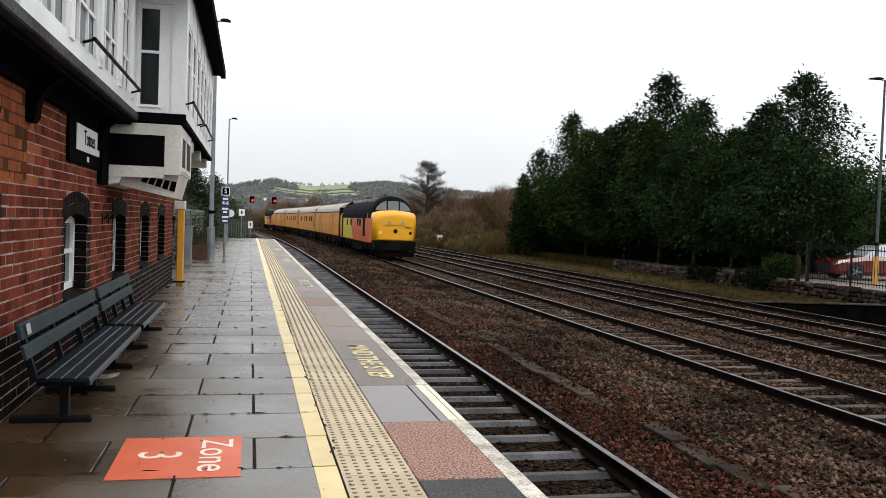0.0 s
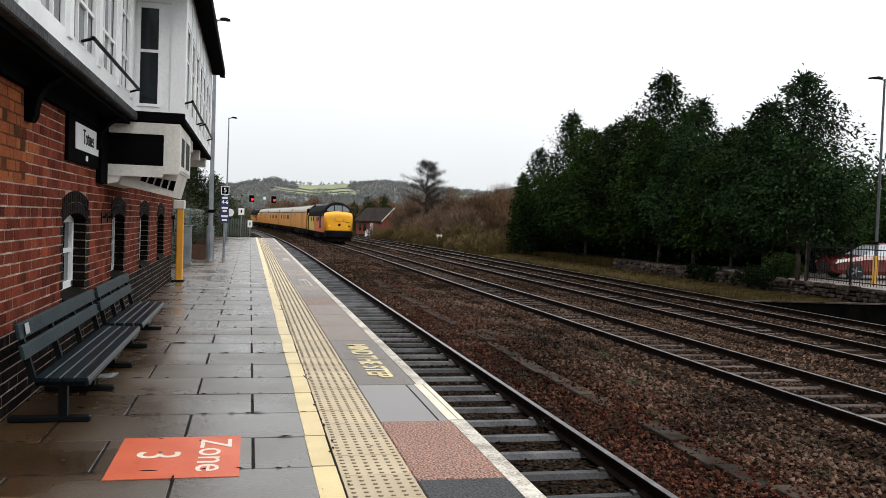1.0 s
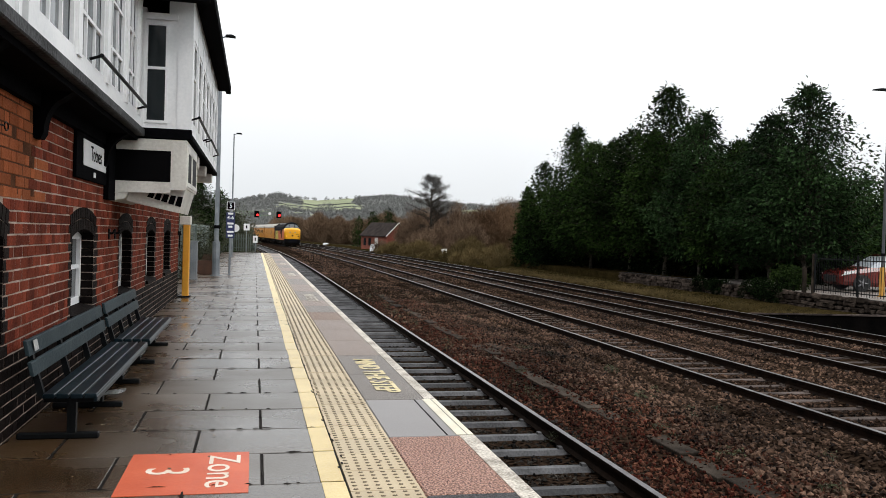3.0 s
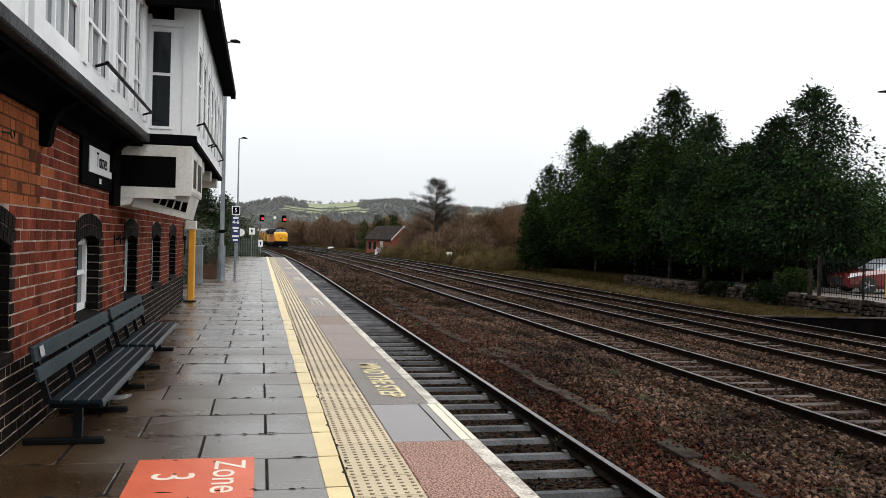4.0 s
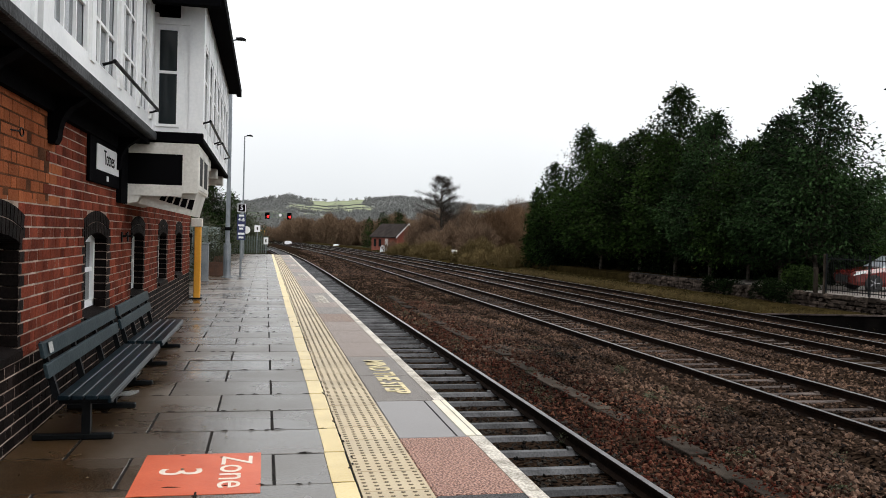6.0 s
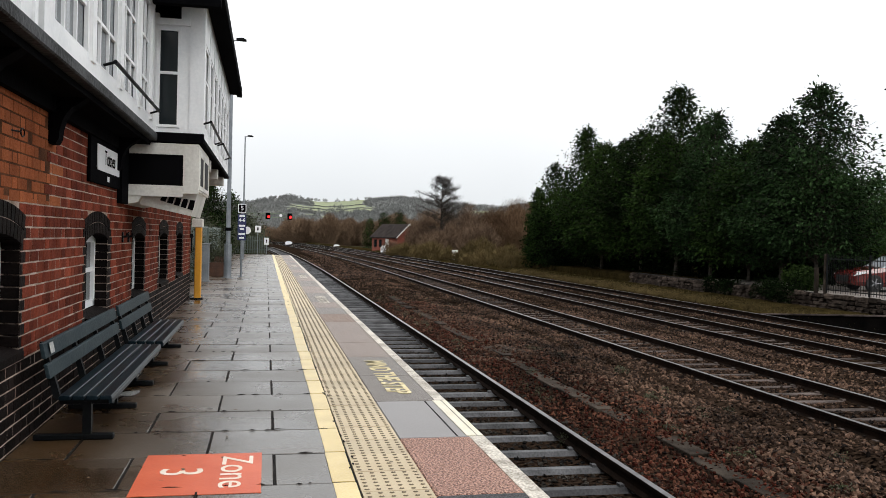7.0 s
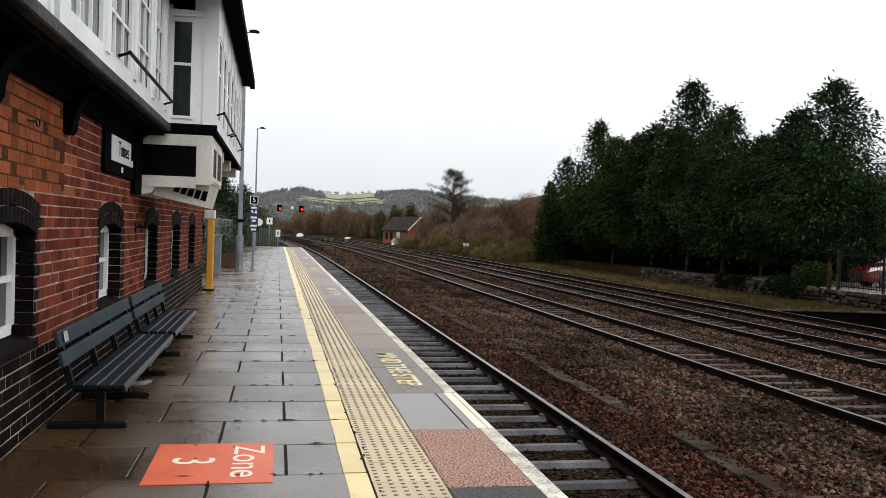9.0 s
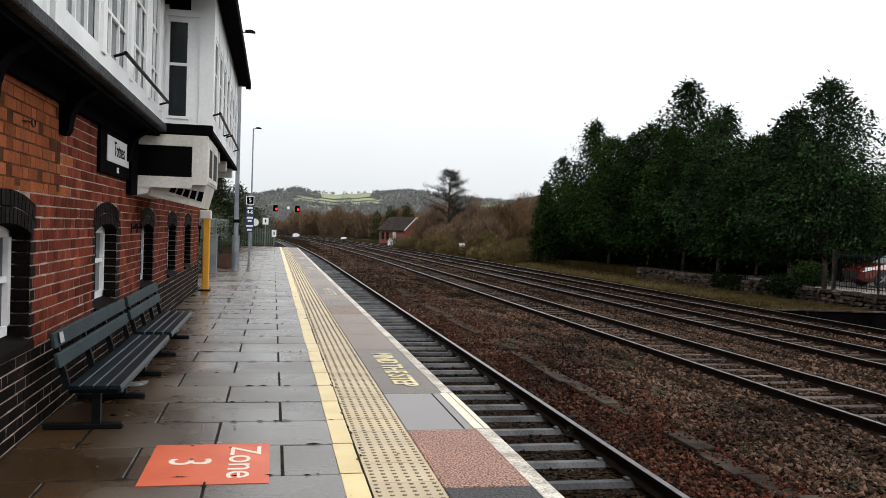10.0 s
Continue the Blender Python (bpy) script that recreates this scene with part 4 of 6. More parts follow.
for y in (9.85, 10.25):
    t = thing("wall_bracket", "small black iron bracket on the brick wall", "bracket", (WALL_X, y, 1.34), group="wall brackets")
    bm = bmesh.new()
    bx(bm, 0, 0.015, -0.03, 0.03, -0.06, 0.05)
    part("back_plate", bm, IRON, t)
    bm = bmesh.new()
    tube(bm, (0.01, 0, 0.0), (0.05, 0, 0.005), 0.014, n=6)
    tube(bm, (0.05, 0, 0.0), (0.055, 0, 0.04), 0.012, n=6)
    part("hook", bm, IRON, t)


# ---------------- plants ----------------
def leaf_mesh(name, centres, normals_out, size, material, seed, droop=0.3, slim=0.5):
    """One small folded leaf spray per centre, as one mesh."""
    rng = np.random.default_rng(seed)
    n = len(centres)
    c = np.asarray(centres)
    out = np.asarray(normals_out) + rng.normal(scale=0.55, size=(n, 3))
    out[:, 2] -= droop
    out /= np.linalg.norm(out, axis=1, keepdims=True) + 1e-9
    side = np.cross(out, rng.normal(size=(n, 3)))
    side /= np.linalg.norm(side, axis=1, keepdims=True) + 1e-9
    s = size * rng.uniform(0.5, 1.4, (n, 1))
    up = np.cross(side, out)
    v = np.stack([c - out * s * 0.5, c + side * s * slim * 0.5 + up * s * 0.12, c + out * s * 0.6, c - side * s * slim * 0.5 + up * s * 0.12], 1)
    b = 4 * np.arange(n)[:, None]
    f = np.concatenate([b + [0, 1, 2], b + [0, 2, 3]], 0)
    return raw(name, v.reshape(-1, 3).tolist(), f.tolist(), material)


def crown_points(rng, lobes, per):
    """Points in rough shells of many lobes; the lobes hang on limbs."""
    pts, outs = [], []
    for (cx, cy, cz, rx, rz) in lobes:
        k = int(per * rx * rx * 2.2) + 30
        d = rng.normal(size=(k, 3))
        d /= np.linalg.norm(d, axis=1, keepdims=True)
        r = rng.uniform(0.2, 1.0, (k, 1)) ** 0.6 + np.abs(rng.normal(scale=0.16, size=(k, 1)))
        p = d * r * np.array([rx, rx, rz]) + np.array([cx, cy, cz])
        pts.append(p)
        outs.append(d * np.array([1, 1, 0.5]))
    return np.concatenate(pts), np.concatenate(outs)


def evergreen(name, x, y, z, height, width, seed, material, size=0.16, n=170, base=0.03, label="", clumps=6, per=11, taper=0.62, group="evergreen trees by the line", bark=None):
    """Tall evergreen: pale tapered trunk, rising branches, each hung with clumps of drooping leaf sprays; thin pointed top."""
    rng = np.random.default_rng(seed)
    t = thing(name, label or "tall dark evergreen tree behind the railway wall", "tree", (x, y, z), group=group)
    bm = bmesh.new()
    r0 = 0.04 + 0.007 * height
    tube(bm, (0, 0, -0.2), (0.1, 0.05, height * 0.5), r0, r0 * 0.65, 9)
    tube(bm, (0.1, 0.05, height * 0.5), (0.05, 0, height * 0.98), r0 * 0.65, 0.012, 7)
    part("trunk", bm, bark or BARK, t)
    bm = bmesh.new()
    pts, dirs = [], []
    lobes = rng.uniform(0.72, 1.12, 9)
    for i in range(n):
        u = base + (1 - base) * ((i + rng.random()) / n) ** 1.12
        a = rng.uniform(0, 2 * math.pi)
        w = width * float(np.interp(u, (0, 1 - taper, 1 - 0.32 * taper, 1), (1, 1, 0.52, 0.02))) * lobes[int(a / 0.6982) % 9] * rng.uniform(0.5, 1.05) + 0.10
        if u < base + 0.16:
            w *= 0.72 + 0.28 * (u - base) / 0.16
        rise = w * rng.uniform(0.05, 0.5) + (0.35 if u > 0.8 else 0.1)
        root = np.array([0.05, 0.02, u * height - rise * 0.5])
        tip = np.array([w * math.cos(a), w * math.sin(a), min(height * 1.01, u * height + rise * 0.5)])
        tube(bm, tuple(root), tuple(tip), 0.010 + 0.018 * (1 - u), 0.004, 4)
        thin = 1.0 if u < 0.62 else 0.6 if u < 0.8 else 0.34
        m = max(2, int(clumps * thin * (0.5 + 0.5 * w / width)))
        way = (tip - root) / np.linalg.norm(tip - root)
        for c in range(m):
            q = rng.uniform(0.35, 1.04) ** 0.7
            mid = root + (tip - root) * q + rng.normal(size=3) * 0.10 * (0.4 + w * (1.1 - q))
            k = rng.integers(int(per * 0.6), int(per * 1.4))
            off = rng.normal(size=(k, 3)) * np.array([0.20, 0.20, 0.13]) * (size / 0.15)
            off[:, 2] -= np.abs(off[:, 0]) * 0.6
            pts.append(mid + off)
            fan = way * 0.8 + off * 2.5
            dirs.append(fan)
    part("limb", bm, BARK, t, kind="stuff")
    ob = new("crown", leaf_mesh("crown", np.concatenate(pts), np.concatenate(dirs), size, material, seed + 1, 0.45, 0.50))
    ob.parent = t
    return t


def twig_mesh(name, lobes, per, material, seed, length=0.7, thick=0.02):
    """Bare brushwood: slender upright slivers filling the lobes."""
    rng = np.random.default_rng(seed)
    vs = []
    for (cx, cy, cz, rx, rz) in lobes:
        k = int(per * rx * rz) + 20
        d = rng.normal(size=(k, 3))
        d /= np.linalg.norm(d, axis=1, keepdims=True)
        p = d * (rng.random((k, 1)) ** 0.45) * np.array([rx, rx, rz]) + np.array([cx, cy, cz])
        a = d * 0.7 + rng.normal(scale=0.45, size=(k, 3))
        a[:, 2] = np.abs(a[:, 2]) + 0.35
        a /= np.linalg.norm(a, axis=1, keepdims=True)
        s = np.cross(a, rng.normal(size=(k, 3)))
        s /= np.linalg.norm(s, axis=1, keepdims=True)
        L = length * rng.uniform(0.4, 1.3, (k, 1))
        vs.append(np.stack([p - a * L * 0.5 - s * thick, p - a * L * 0.5 + s * thick, p + a * L * 0.5], 1))
    v = np.concatenate(vs).reshape(-1, 3)
    f = np.arange(len(v)).reshape(-1, 3)
    return raw(name, v.tolist(), f.tolist(), material)


def scrub(name, x, y, z, width, height, seed, material, label, per=900, length=0.7, thick=0.02, category="shrub", depth=None):
    rng = np.random.default_rng(seed)
    t = thing(name, label, category, (x, y, z), group="bare scrub beyond the line")
    lobes = []
    for i in range(9):
        u = rng.uniform(-1, 1)
        h = height * (1 - 0.55 * u * u) * rng.uniform(0.7, 1.05)
        lobes.append((u * width, rng.uniform(-1, 1) * (depth or width * 0.6), h * 0.5, width * rng.uniform(0.25, 0.5), h * 0.55))
    bm = bmesh.new()
    for l in lobes[:6]:
        tube(bm, (l[0] * 0.5, l[1] * 0.5, -0.2), (l[0], l[1], l[2] * 1.5), 0.05 + height * 0.006, 0.012, 5)
    part("stem", bm, BARK, t, kind="stuff")
    ob = new("brushwood", twig_mesh("brushwood", lobes, per, material, seed + 1, length, thick))
    ob.parent = t
    return t


# x, y, height, spread, leaf, bare foot of the trunk, share of the height that tapers
for k, (x, y, h, w, m, lift, taper) in enumerate([
        (22.5, 44.0, 10.6, 3.6, LEAF, 0.15, 0.74), (22.5, 58.0, 10.0, 2.8, LEAF, 0.10, 0.66), (22.5, 48.6, 8.7, 3.6, LEAF, 0.16, 0.56), (21.6, 52.6, 8.3, 3.2, LEAF, 0.15, 0.55),
        (22.5, 40.2, 8.7, 3.4, LEAF_BLUE, 0.16, 0.66), (22.6, 36.8, 6.8, 3.1, LEAF, 0.18, 0.56), (22.6, 34.2, 7.8, 2.9, LEAF_BLUE, 0.17, 0.70), (22.5, 31.6, 8.6, 3.5, LEAF_BLUE, 0.20, 0.74),
        (21.0, 60.4, 7.6, 1.6, LEAF, 0.05, 0.62), (20.6, 63.0, 5.8, 0.9, LEAF, 0.03, 0.62), (25.2, 46.0, 8.8, 3.8, LEAF, 0.10, 0.50),
        (25.6, 51.5, 8.8, 3.8, LEAF, 0.10, 0.50), (25.8, 40.2, 7.6, 3.6, LEAF, 0.10, 0.50), (24.2, 55.0, 8.9, 3.6, LEAF, 0.10, 0.50), (25.8, 36.2, 6.4, 3.2, LEAF, 0.10, 0.50)]):
    evergreen("evergreen_tree", x, y, -0.6, h, w, 40 + 3 * k, m, 0.165 if y < 42 else 0.19, 470 if w > 2.5 else 240, lift, clumps=8, taper=taper, bark=BARK_PALE)


# dark undergrowth that fills the foot of the tree belt
def thicket(x, y, z, w, d, h, seed, material, label, size=0.18, n=5000, name="undergrowth", category="shrub"):
    rng = np.random.default_rng(seed)
    lobes = [(rng.uniform(-w, w), rng.uniform(-d, d), rng.uniform(0.25, 0.6) * h, h * rng.uniform(0.3, 0.5), h * rng.uniform(0.35, 0.55)) for _ in range(14)]
    t = thing(name, label, category, (x, y, z))
    p, o = crown_points(rng, lobes, n / (14 * 2.2 * (0.4 * h) ** 2 + 1))
    ob = new("foliage", leaf_mesh("foliage", p, o, size, material, seed + 1))
    ob.parent = t
    bm = bmesh.new()
    for l in lobes[:7]:
        tube(bm, (l[0] * 0.8, l[1] * 0.8, -0.15), (l[0], l[1], l[2] + l[4] * 0.5), 0.035, 0.01, 5)
    part("stem", bm, BARK, t, kind="stuff")
    return t


# leaf masses in shade colour, placed to darken the gap under the crowns
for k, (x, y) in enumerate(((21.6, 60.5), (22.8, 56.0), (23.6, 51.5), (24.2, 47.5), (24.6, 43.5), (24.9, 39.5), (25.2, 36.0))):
    thicket(x, y, -0.7, 1.2, 2.6, 3.4, 300 + 2 * k, LEAF_SHADED, "evergreen undergrowth beneath the tree belt, canopy shade in its colour", 0.2, 7000)

# bare thickets beyond the tree belt
for k, (x, y, w, h, m) in enumerate([
        (21.5, 84, 3.2, 4.2, TWIG), (24.5, 88, 4.0, 6.0, TWIG_RED), (27.5, 92, 4.5, 6.6, TWIG_RED), (23.0, 100, 4.0, 5.6, TWIG),
        (29.0, 100, 5.0, 7.2, TWIG), (20.6, 112, 4.0, 5.0, TWIG), (24.0, 120, 5.0, 6.4, TWIG), (33.0, 104, 5.0, 7.4, TWIG_RED), (27.0, 116, 5.0, 7.0, TWIG)]):
    scrub("bare_thicket", x, y, -1.2, w, h, 500 + 5 * k, m, "bare brown winter thicket beside the railway", 800, 0.75, 0.016)
for k, (x, y, w, h) in enumerate([(19.2, 64, 1.6, 1.5), (19.6, 69, 2.0, 2.1), (19.0, 75, 2.0, 1.7), (20.2, 79, 2.4, 2.6), (18.6, 86, 2.0, 1.6), (18.4, 95, 2.4, 2.0), (17.9, 103, 2.6, 2.2)]):
    scrub("bramble", x, y, -1.1, w, h, 700 + 5 * k, TWIG_OLIVE, "straw and olive coloured bramble on the verge", 1500, 0.45, 0.016, "bramble")
for k in range(24):
    x, y = 6 + 2.5 * k + 2 * math.sin(k * 2.1), 235 + 20 * math.sin(k * 1.7)
    scrub("bare_wood", x, y, -1.4, 7.5, 7.4 + 0.9 * math.sin(k * 2.7), 900 + 5 * k, TWIG_FAR, "bare brown woodland in the distance", 330, 1.3, 0.04, "wood", 4)
for k in range(8):
    scrub("bare_wood", -8 - 9 * k, 200 + 12 * math.sin(k * 2.3), -1.4, 7, 7.5, 1100 + 5 * k, TWIG_FAR, "bare brown woodland in the distance", 250, 1.3, 0.045, "wood", 4)
for k, (x, y, h) in enumerate(((22.5, 178, 6.8), (24.0, 182, 6.0), (25.6, 176, 7.4), (27.0, 184, 6.4), (20.5, 186, 5.6))):
    evergreen("distant_conifer", x + 1.6, y, -1.4, h + 0.8, 1.7, 1300 + 5 * k, LEAF, 0.30, 70, 0.05, "dark pointed conifer in the distance", 4, 9, 0.75, "distant conifers")


# woods and hedgerows on the far hills, crown by crown
def hill_woods():
    rng = np.random.default_rng(61)
    spots = []
    for _ in range(10500):
        a, d = radians(rng.uniform(-9, 26)), rng.uniform(600, 1775)
        x, y = d * math.sin(a), d * math.cos(a)
        if not is_field(x, y):
            spots.append((x, y, rng.uniform(1.8, 3.6)))
    for _ in range(700):
        a, d = radians(rng.uniform(-9, 26)), rng.uniform(1735, 1790)
        x, y = d * math.sin(a), d * math.cos(a)
        if not is_field(x, y) or rng.random() < 0.25:
            spots.append((x, y, rng.uniform(2.0, 4.2)))
    for d in (1440, 1560):
        for a in np.arange(1.5, 7.2, 0.045):
            if rng.random() < 0.9:
                r = d + 10 * math.sin(a * 2.1 + d)
                spots.append((r * math.sin(radians(a)), r * math.cos(radians(a)), rng.uniform(0.6, 1.2)))
    for x, y in ((105, 1290), (112, 1300), (98, 1296)):
        spots.append((x, y, 9.0))
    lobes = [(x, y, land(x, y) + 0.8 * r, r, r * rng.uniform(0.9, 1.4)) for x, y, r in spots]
    tagged(new("hill_woods", twig_mesh("hill_woods", lobes, 1.6, HILL_WOOD, 62, 2.6, 0.40)), "bare woods and hedgerows on the far hills, haze in their colour", "woods", kind="stuff")


# pale grey base colour carries the haze in front of the woods
HILL_WOOD = mat("haze_tinted_bare_wood", (0.140, 0.144, 0.141), (0.188, 0.190, 0.184), 1.0, 0.008, 0.05, 0.0, island=0.08, spec=0.0)
hill_woods()


def tall_tree(x, y, z, height, seed):
    """Bare tree with level tiers of branches and fine twigs."""
    rng = np.random.default_rng(seed)
    t = thing("bare_tree", "tall bare tree with tiered dark branches", "tree", (x, y, z))
    bm = bmesh.new()
    tube(bm, (0, 0, -0.2), (0, 0, height * 0.95), 0.2, 0.03, 8)
    part("trunk", bm, BARK, t)
    bm = bmesh.new()
    lobes = []
    for i in range(80):
        u = 0.22 + 0.76 * i / 80
        a = rng.uniform(0, 6.28)
        r = 3.0 * math.sin(math.pi * min(1.0, 0.16 + 0.86 * (u - 0.22) / 0.78)) ** 0.6 * rng.uniform(0.45, 1.1) + 0.2
        e = (r * math.cos(a), r * math.sin(a), u * height + r * 0.35)
        tube(bm, (0, 0, u * height - 0.2), e, 0.05, 0.012, 5)
        for q in (0.5, 0.75, 1.0):
            lobes.append((e[0] * q, e[1] * q, e[2] - r * 0.35 * (1 - q), 0.55, 0.34))
    part("branch", bm, BARK, t, kind="stuff")
    ob = new("brushwood", twig_mesh("brushwood", lobes, 150, TWIG_DARK, seed, 0.55, 0.012))
    ob.parent = t


TWIG_DARK = mat("dark_bare_twigs", (0.02, 0.017, 0.014), (0.06, 0.05, 0.042), 0.9, 0.12, 3, 0.0, island=0.35, spec=0.02)
tall_tree(22.6, 110, -1.2, 10.6, 77)

# hedge and shrubs along the back of the platform
HEDGE = mat("olive_hedge_leaf", (0.014, 0.018, 0.007), (0.05, 0.056, 0.024), 0.6, 0.6, 6, 0.0, island=0.55, spec=0.25)
for k, (x, y, h) in enumerate(((-3.0, 23, 2.0), (-3.1, 27, 2.1), (-3.0, 32, 2.1), (-3.1, 38, 2.2), (-3.0, 44, 2.2), (-3.0, 50, 2.3), (-3.0, 56, 2.4))):
    thicket(x, y, -0.05, 0.5, 2.4, h, 1500 + 2 * k, HEDGE, "olive green overgrown hedge behind the platform fence", 0.10, 9000, "hedge", "hedge")
evergreen("garden_conifer", -2.75, 41, -0.05, 3.7, 1.25, 1601, LEAF, 0.10, 260, 0.02, "rounded dark green conifer behind the platform fence", 5, 9, 0.60, "garden conifers")
evergreen("garden_conifer", -2.9, 47.5, -0.05, 3.9, 1.2, 1604, LEAF, 0.10, 240, 0.02, "rounded dark green conifer behind the platform fence", 5, 9, 0.60, "garden conifers")
evergreen("garden_conifer", -2.5, 61.5, -1.0, 5.1, 1.35, 1607, LEAF, 0.12, 240, 0.02, "rounded dark green conifer past the platform end", 7, 10, 0.40, "garden conifers")
for k, (x, y, h) in enumerate(((-2.2, 68, 3.0), (-2.2, 76, 3.2), (-2.6, 86, 3.4), (-3.2, 98, 3.6))):
    thicket(x, y, -1.3, 0.55, 3.2, h + 1.2, 1700 + 2 * k, HEDGE, "olive green bushes past the platform end", 0.16, 8000, "bush", "bush")

WHITE_SIGN_PAPER = mat("white_paper", (0.20, 0.21, 0.21), (0.42, 0.42, 0.41), 0.8, 20, 60, 0.1)

# ---------------- platform furniture ----------------
def bench(y0, y1, legs):
    b = thing("bench", "dark green slatted bench on black iron legs by the brick wall", "bench", (0, 0, 0), group="platform benches")
    for k in range(4):
        x = -1.335 + 0.086 * k
        bm = bmesh.new()
        bx(bm, x, x + 0.074, y0, y1, 0.285, 0.315)
        if k == 3:
            bx(bm, x + 0.055, x + 0.08, y0, y1, 0.262, 0.30)
        soften(bm, 0.005)
        part("seat_slat", bm, BENCH_GREEN, b)
    for z0, z1, x in ((0.435, 0.525, -1.405), (0.565, 0.665, -1.435)):
        bm = bmesh.new()
        prism(bm, [(x, z0), (x + 0.026, z0 - 0.003), (x + 0.006, z1 - 0.003), (x - 0.02, z1)], 1, y0 - 0.02, y1)
        soften(bm, 0.004)
        part("back_slat", bm, BENCH_BACK, b, "faded green back slat")
    for y in legs:
        bm = bmesh.new()
        bx(bm, -1.51, -1.0, y - 0.03, y + 0.03, 0.0, 0.042)
        soften(bm, 0.008)
        part("foot", bm, IRON, b)
        bm = bmesh.new()
        bx(bm, -1.20, -1.145, y - 0.028, y + 0.028, 0.04, 0.262)
        bx(bm, -1.345, -1.005, y - 0.026, y + 0.026, 0.245, 0.284)
        part("leg", bm, IRON, b)
    n = 4
    for i in range(n):
        y = y0 + 0.12 + (y1 - y0 - 0.24) * i / (n - 1)
        bm = bmesh.new()
        prism(bm, [(-1.365, 0.27), (-1.34, 0.285), (-1.448, 0.655), (-1.475, 0.66), (-1.39, 0.30)], 1, y - 0.022, y + 0.022)
        part("back_stay", bm, IRON, b)
    return b


first_bench = bench(5.93, 8.62, (6.05, 7.08, 8.12))
bench(8.82, 11.0, (9.29, 10.70))
bm = bmesh.new()
prism(bm, [(-1.404, 0.585), (-1.401, 0.585), (-1.414, 0.655), (-1.417, 0.655)], 1, 6.02, 6.12)
part("paper_label", bm, WHITE_SIGN_PAPER, first_bench, "torn white paper label")


bm = bmesh.new()
for q in range(5):
    a = q * 1.3
    prism(bm, [(-0.07 + 0.02 * q, 0.0), (0.05 + 0.01 * q, 0.004), (0.02 + 0.02 * q, 0.022 + 0.006 * (q % 3)), (-0.05, 0.012)], 1, -0.07 + 0.03 * q, -0.045 + 0.03 * q)
solid("crumpled_paper", bm, WHITE_SIGN_PAPER, "crumpled white paper litter under the bench", "litter", loc=(-1.16, 7.65, 0.0))

ring = thing("wall_ring", "black iron ring on an eye bolt in the brick wall", "ring", (WALL_X, 5.78, 2.02))
bm = bmesh.new()
tube(bm, (-0.01, -0.14, 0.0), (0.03, -0.04, 0.0), 0.006, n=6)
part("bolt", bm, IRON, ring)
bm = bmesh.new()
for q in range(14):
    a, b = 2 * math.pi * q / 14, 2 * math.pi * (q + 1) / 14
    tube(bm, (0.03, 0.042 * math.cos(a), 0.026 * math.sin(a)), (0.03, 0.042 * math.cos(b), 0.026 * math.sin(b)), 0.005, n=6)
part("hoop", bm, IRON, ring)


def street_lamp(x, y, z, h, reach, label, lower=None, r=0.055, steel=None):
    t = thing("lamp_post", label, "lamp post", (x, y, z), group="platform lamps")
    bm = bmesh.new()
    tube(bm, (0, 0, 0), (0, 0, h), r, r * 0.6, 12)
    part("pole", bm, steel or STEEL, t)
    bm = bmesh.new()
    tube(bm, (0, 0, 0), (0, 0, 1.05), r * 1.55, r * 1.5, 12)
    tube(bm, (0, 0, 0), (0, 0, 0.03), r * 2.4, r * 2.4, 12)
    part("base_sleeve", bm, lower or STEEL, t)
    bm = bmesh.new()
    tube(bm, (0, 0, 1.45), (0, 0, 1.55), r * 1.25, n=12)
    part("band", bm, BLACK_PAINT, t, "black band")
    s = 1 if reach > 0 else -1
    bm = bmesh.new()
    tube(bm, (0, 0, h - 0.04), (reach * 0.5, 0, h + 0.02), 0.022, n=8)
    part("arm", bm, STEEL, t)
    bm = bmesh.new()
    prism(bm, [(s * 0.12, h - 0.01), (s * abs(reach), h - 0.02), (s * abs(reach), h + 0.02), (s * 0.3, h + 0.07), (s * 0.12, h + 0.05)], 1, -0.09, 0.09)
    soften(bm, 0.012)
    part("lantern", bm, IRON, t, "flat dark lantern")


street_lamp(-1.15, 26.8, 0.0, 7.28, 0.42, "tall grey steel lamp post on the platform", None, 0.075)
street_lamp(-1.2, 46.0, 0.0, 6.46, 0.42, "slim grey lamp post near the platform end", None, 0.05)
STEEL_DARK = mat("dull_dark_steel", (0.035, 0.038, 0.042), (0.075, 0.08, 0.085), 0.6, 3, 40, 0.05, metal=0.2)
YPOLE = mat("yellow_pole_band", (0.45, 0.22, 0.03), (0.55, 0.30, 0.05), 0.5)
street_lamp(21.75, 26.1, -0.3, 7.3, -0.62, "tall dark grey lamp post beside the car park", YPOLE, 0.06, STEEL_DARK)

BLUE = mat("dark_blue_sign", (0.010, 0.016, 0.07), (0.014, 0.022, 0.09), 0.4)
WHITE_SIGN = mat("white_sign_face", (0.74, 0.74, 0.74), (0.8, 0.8, 0.8), 0.4)


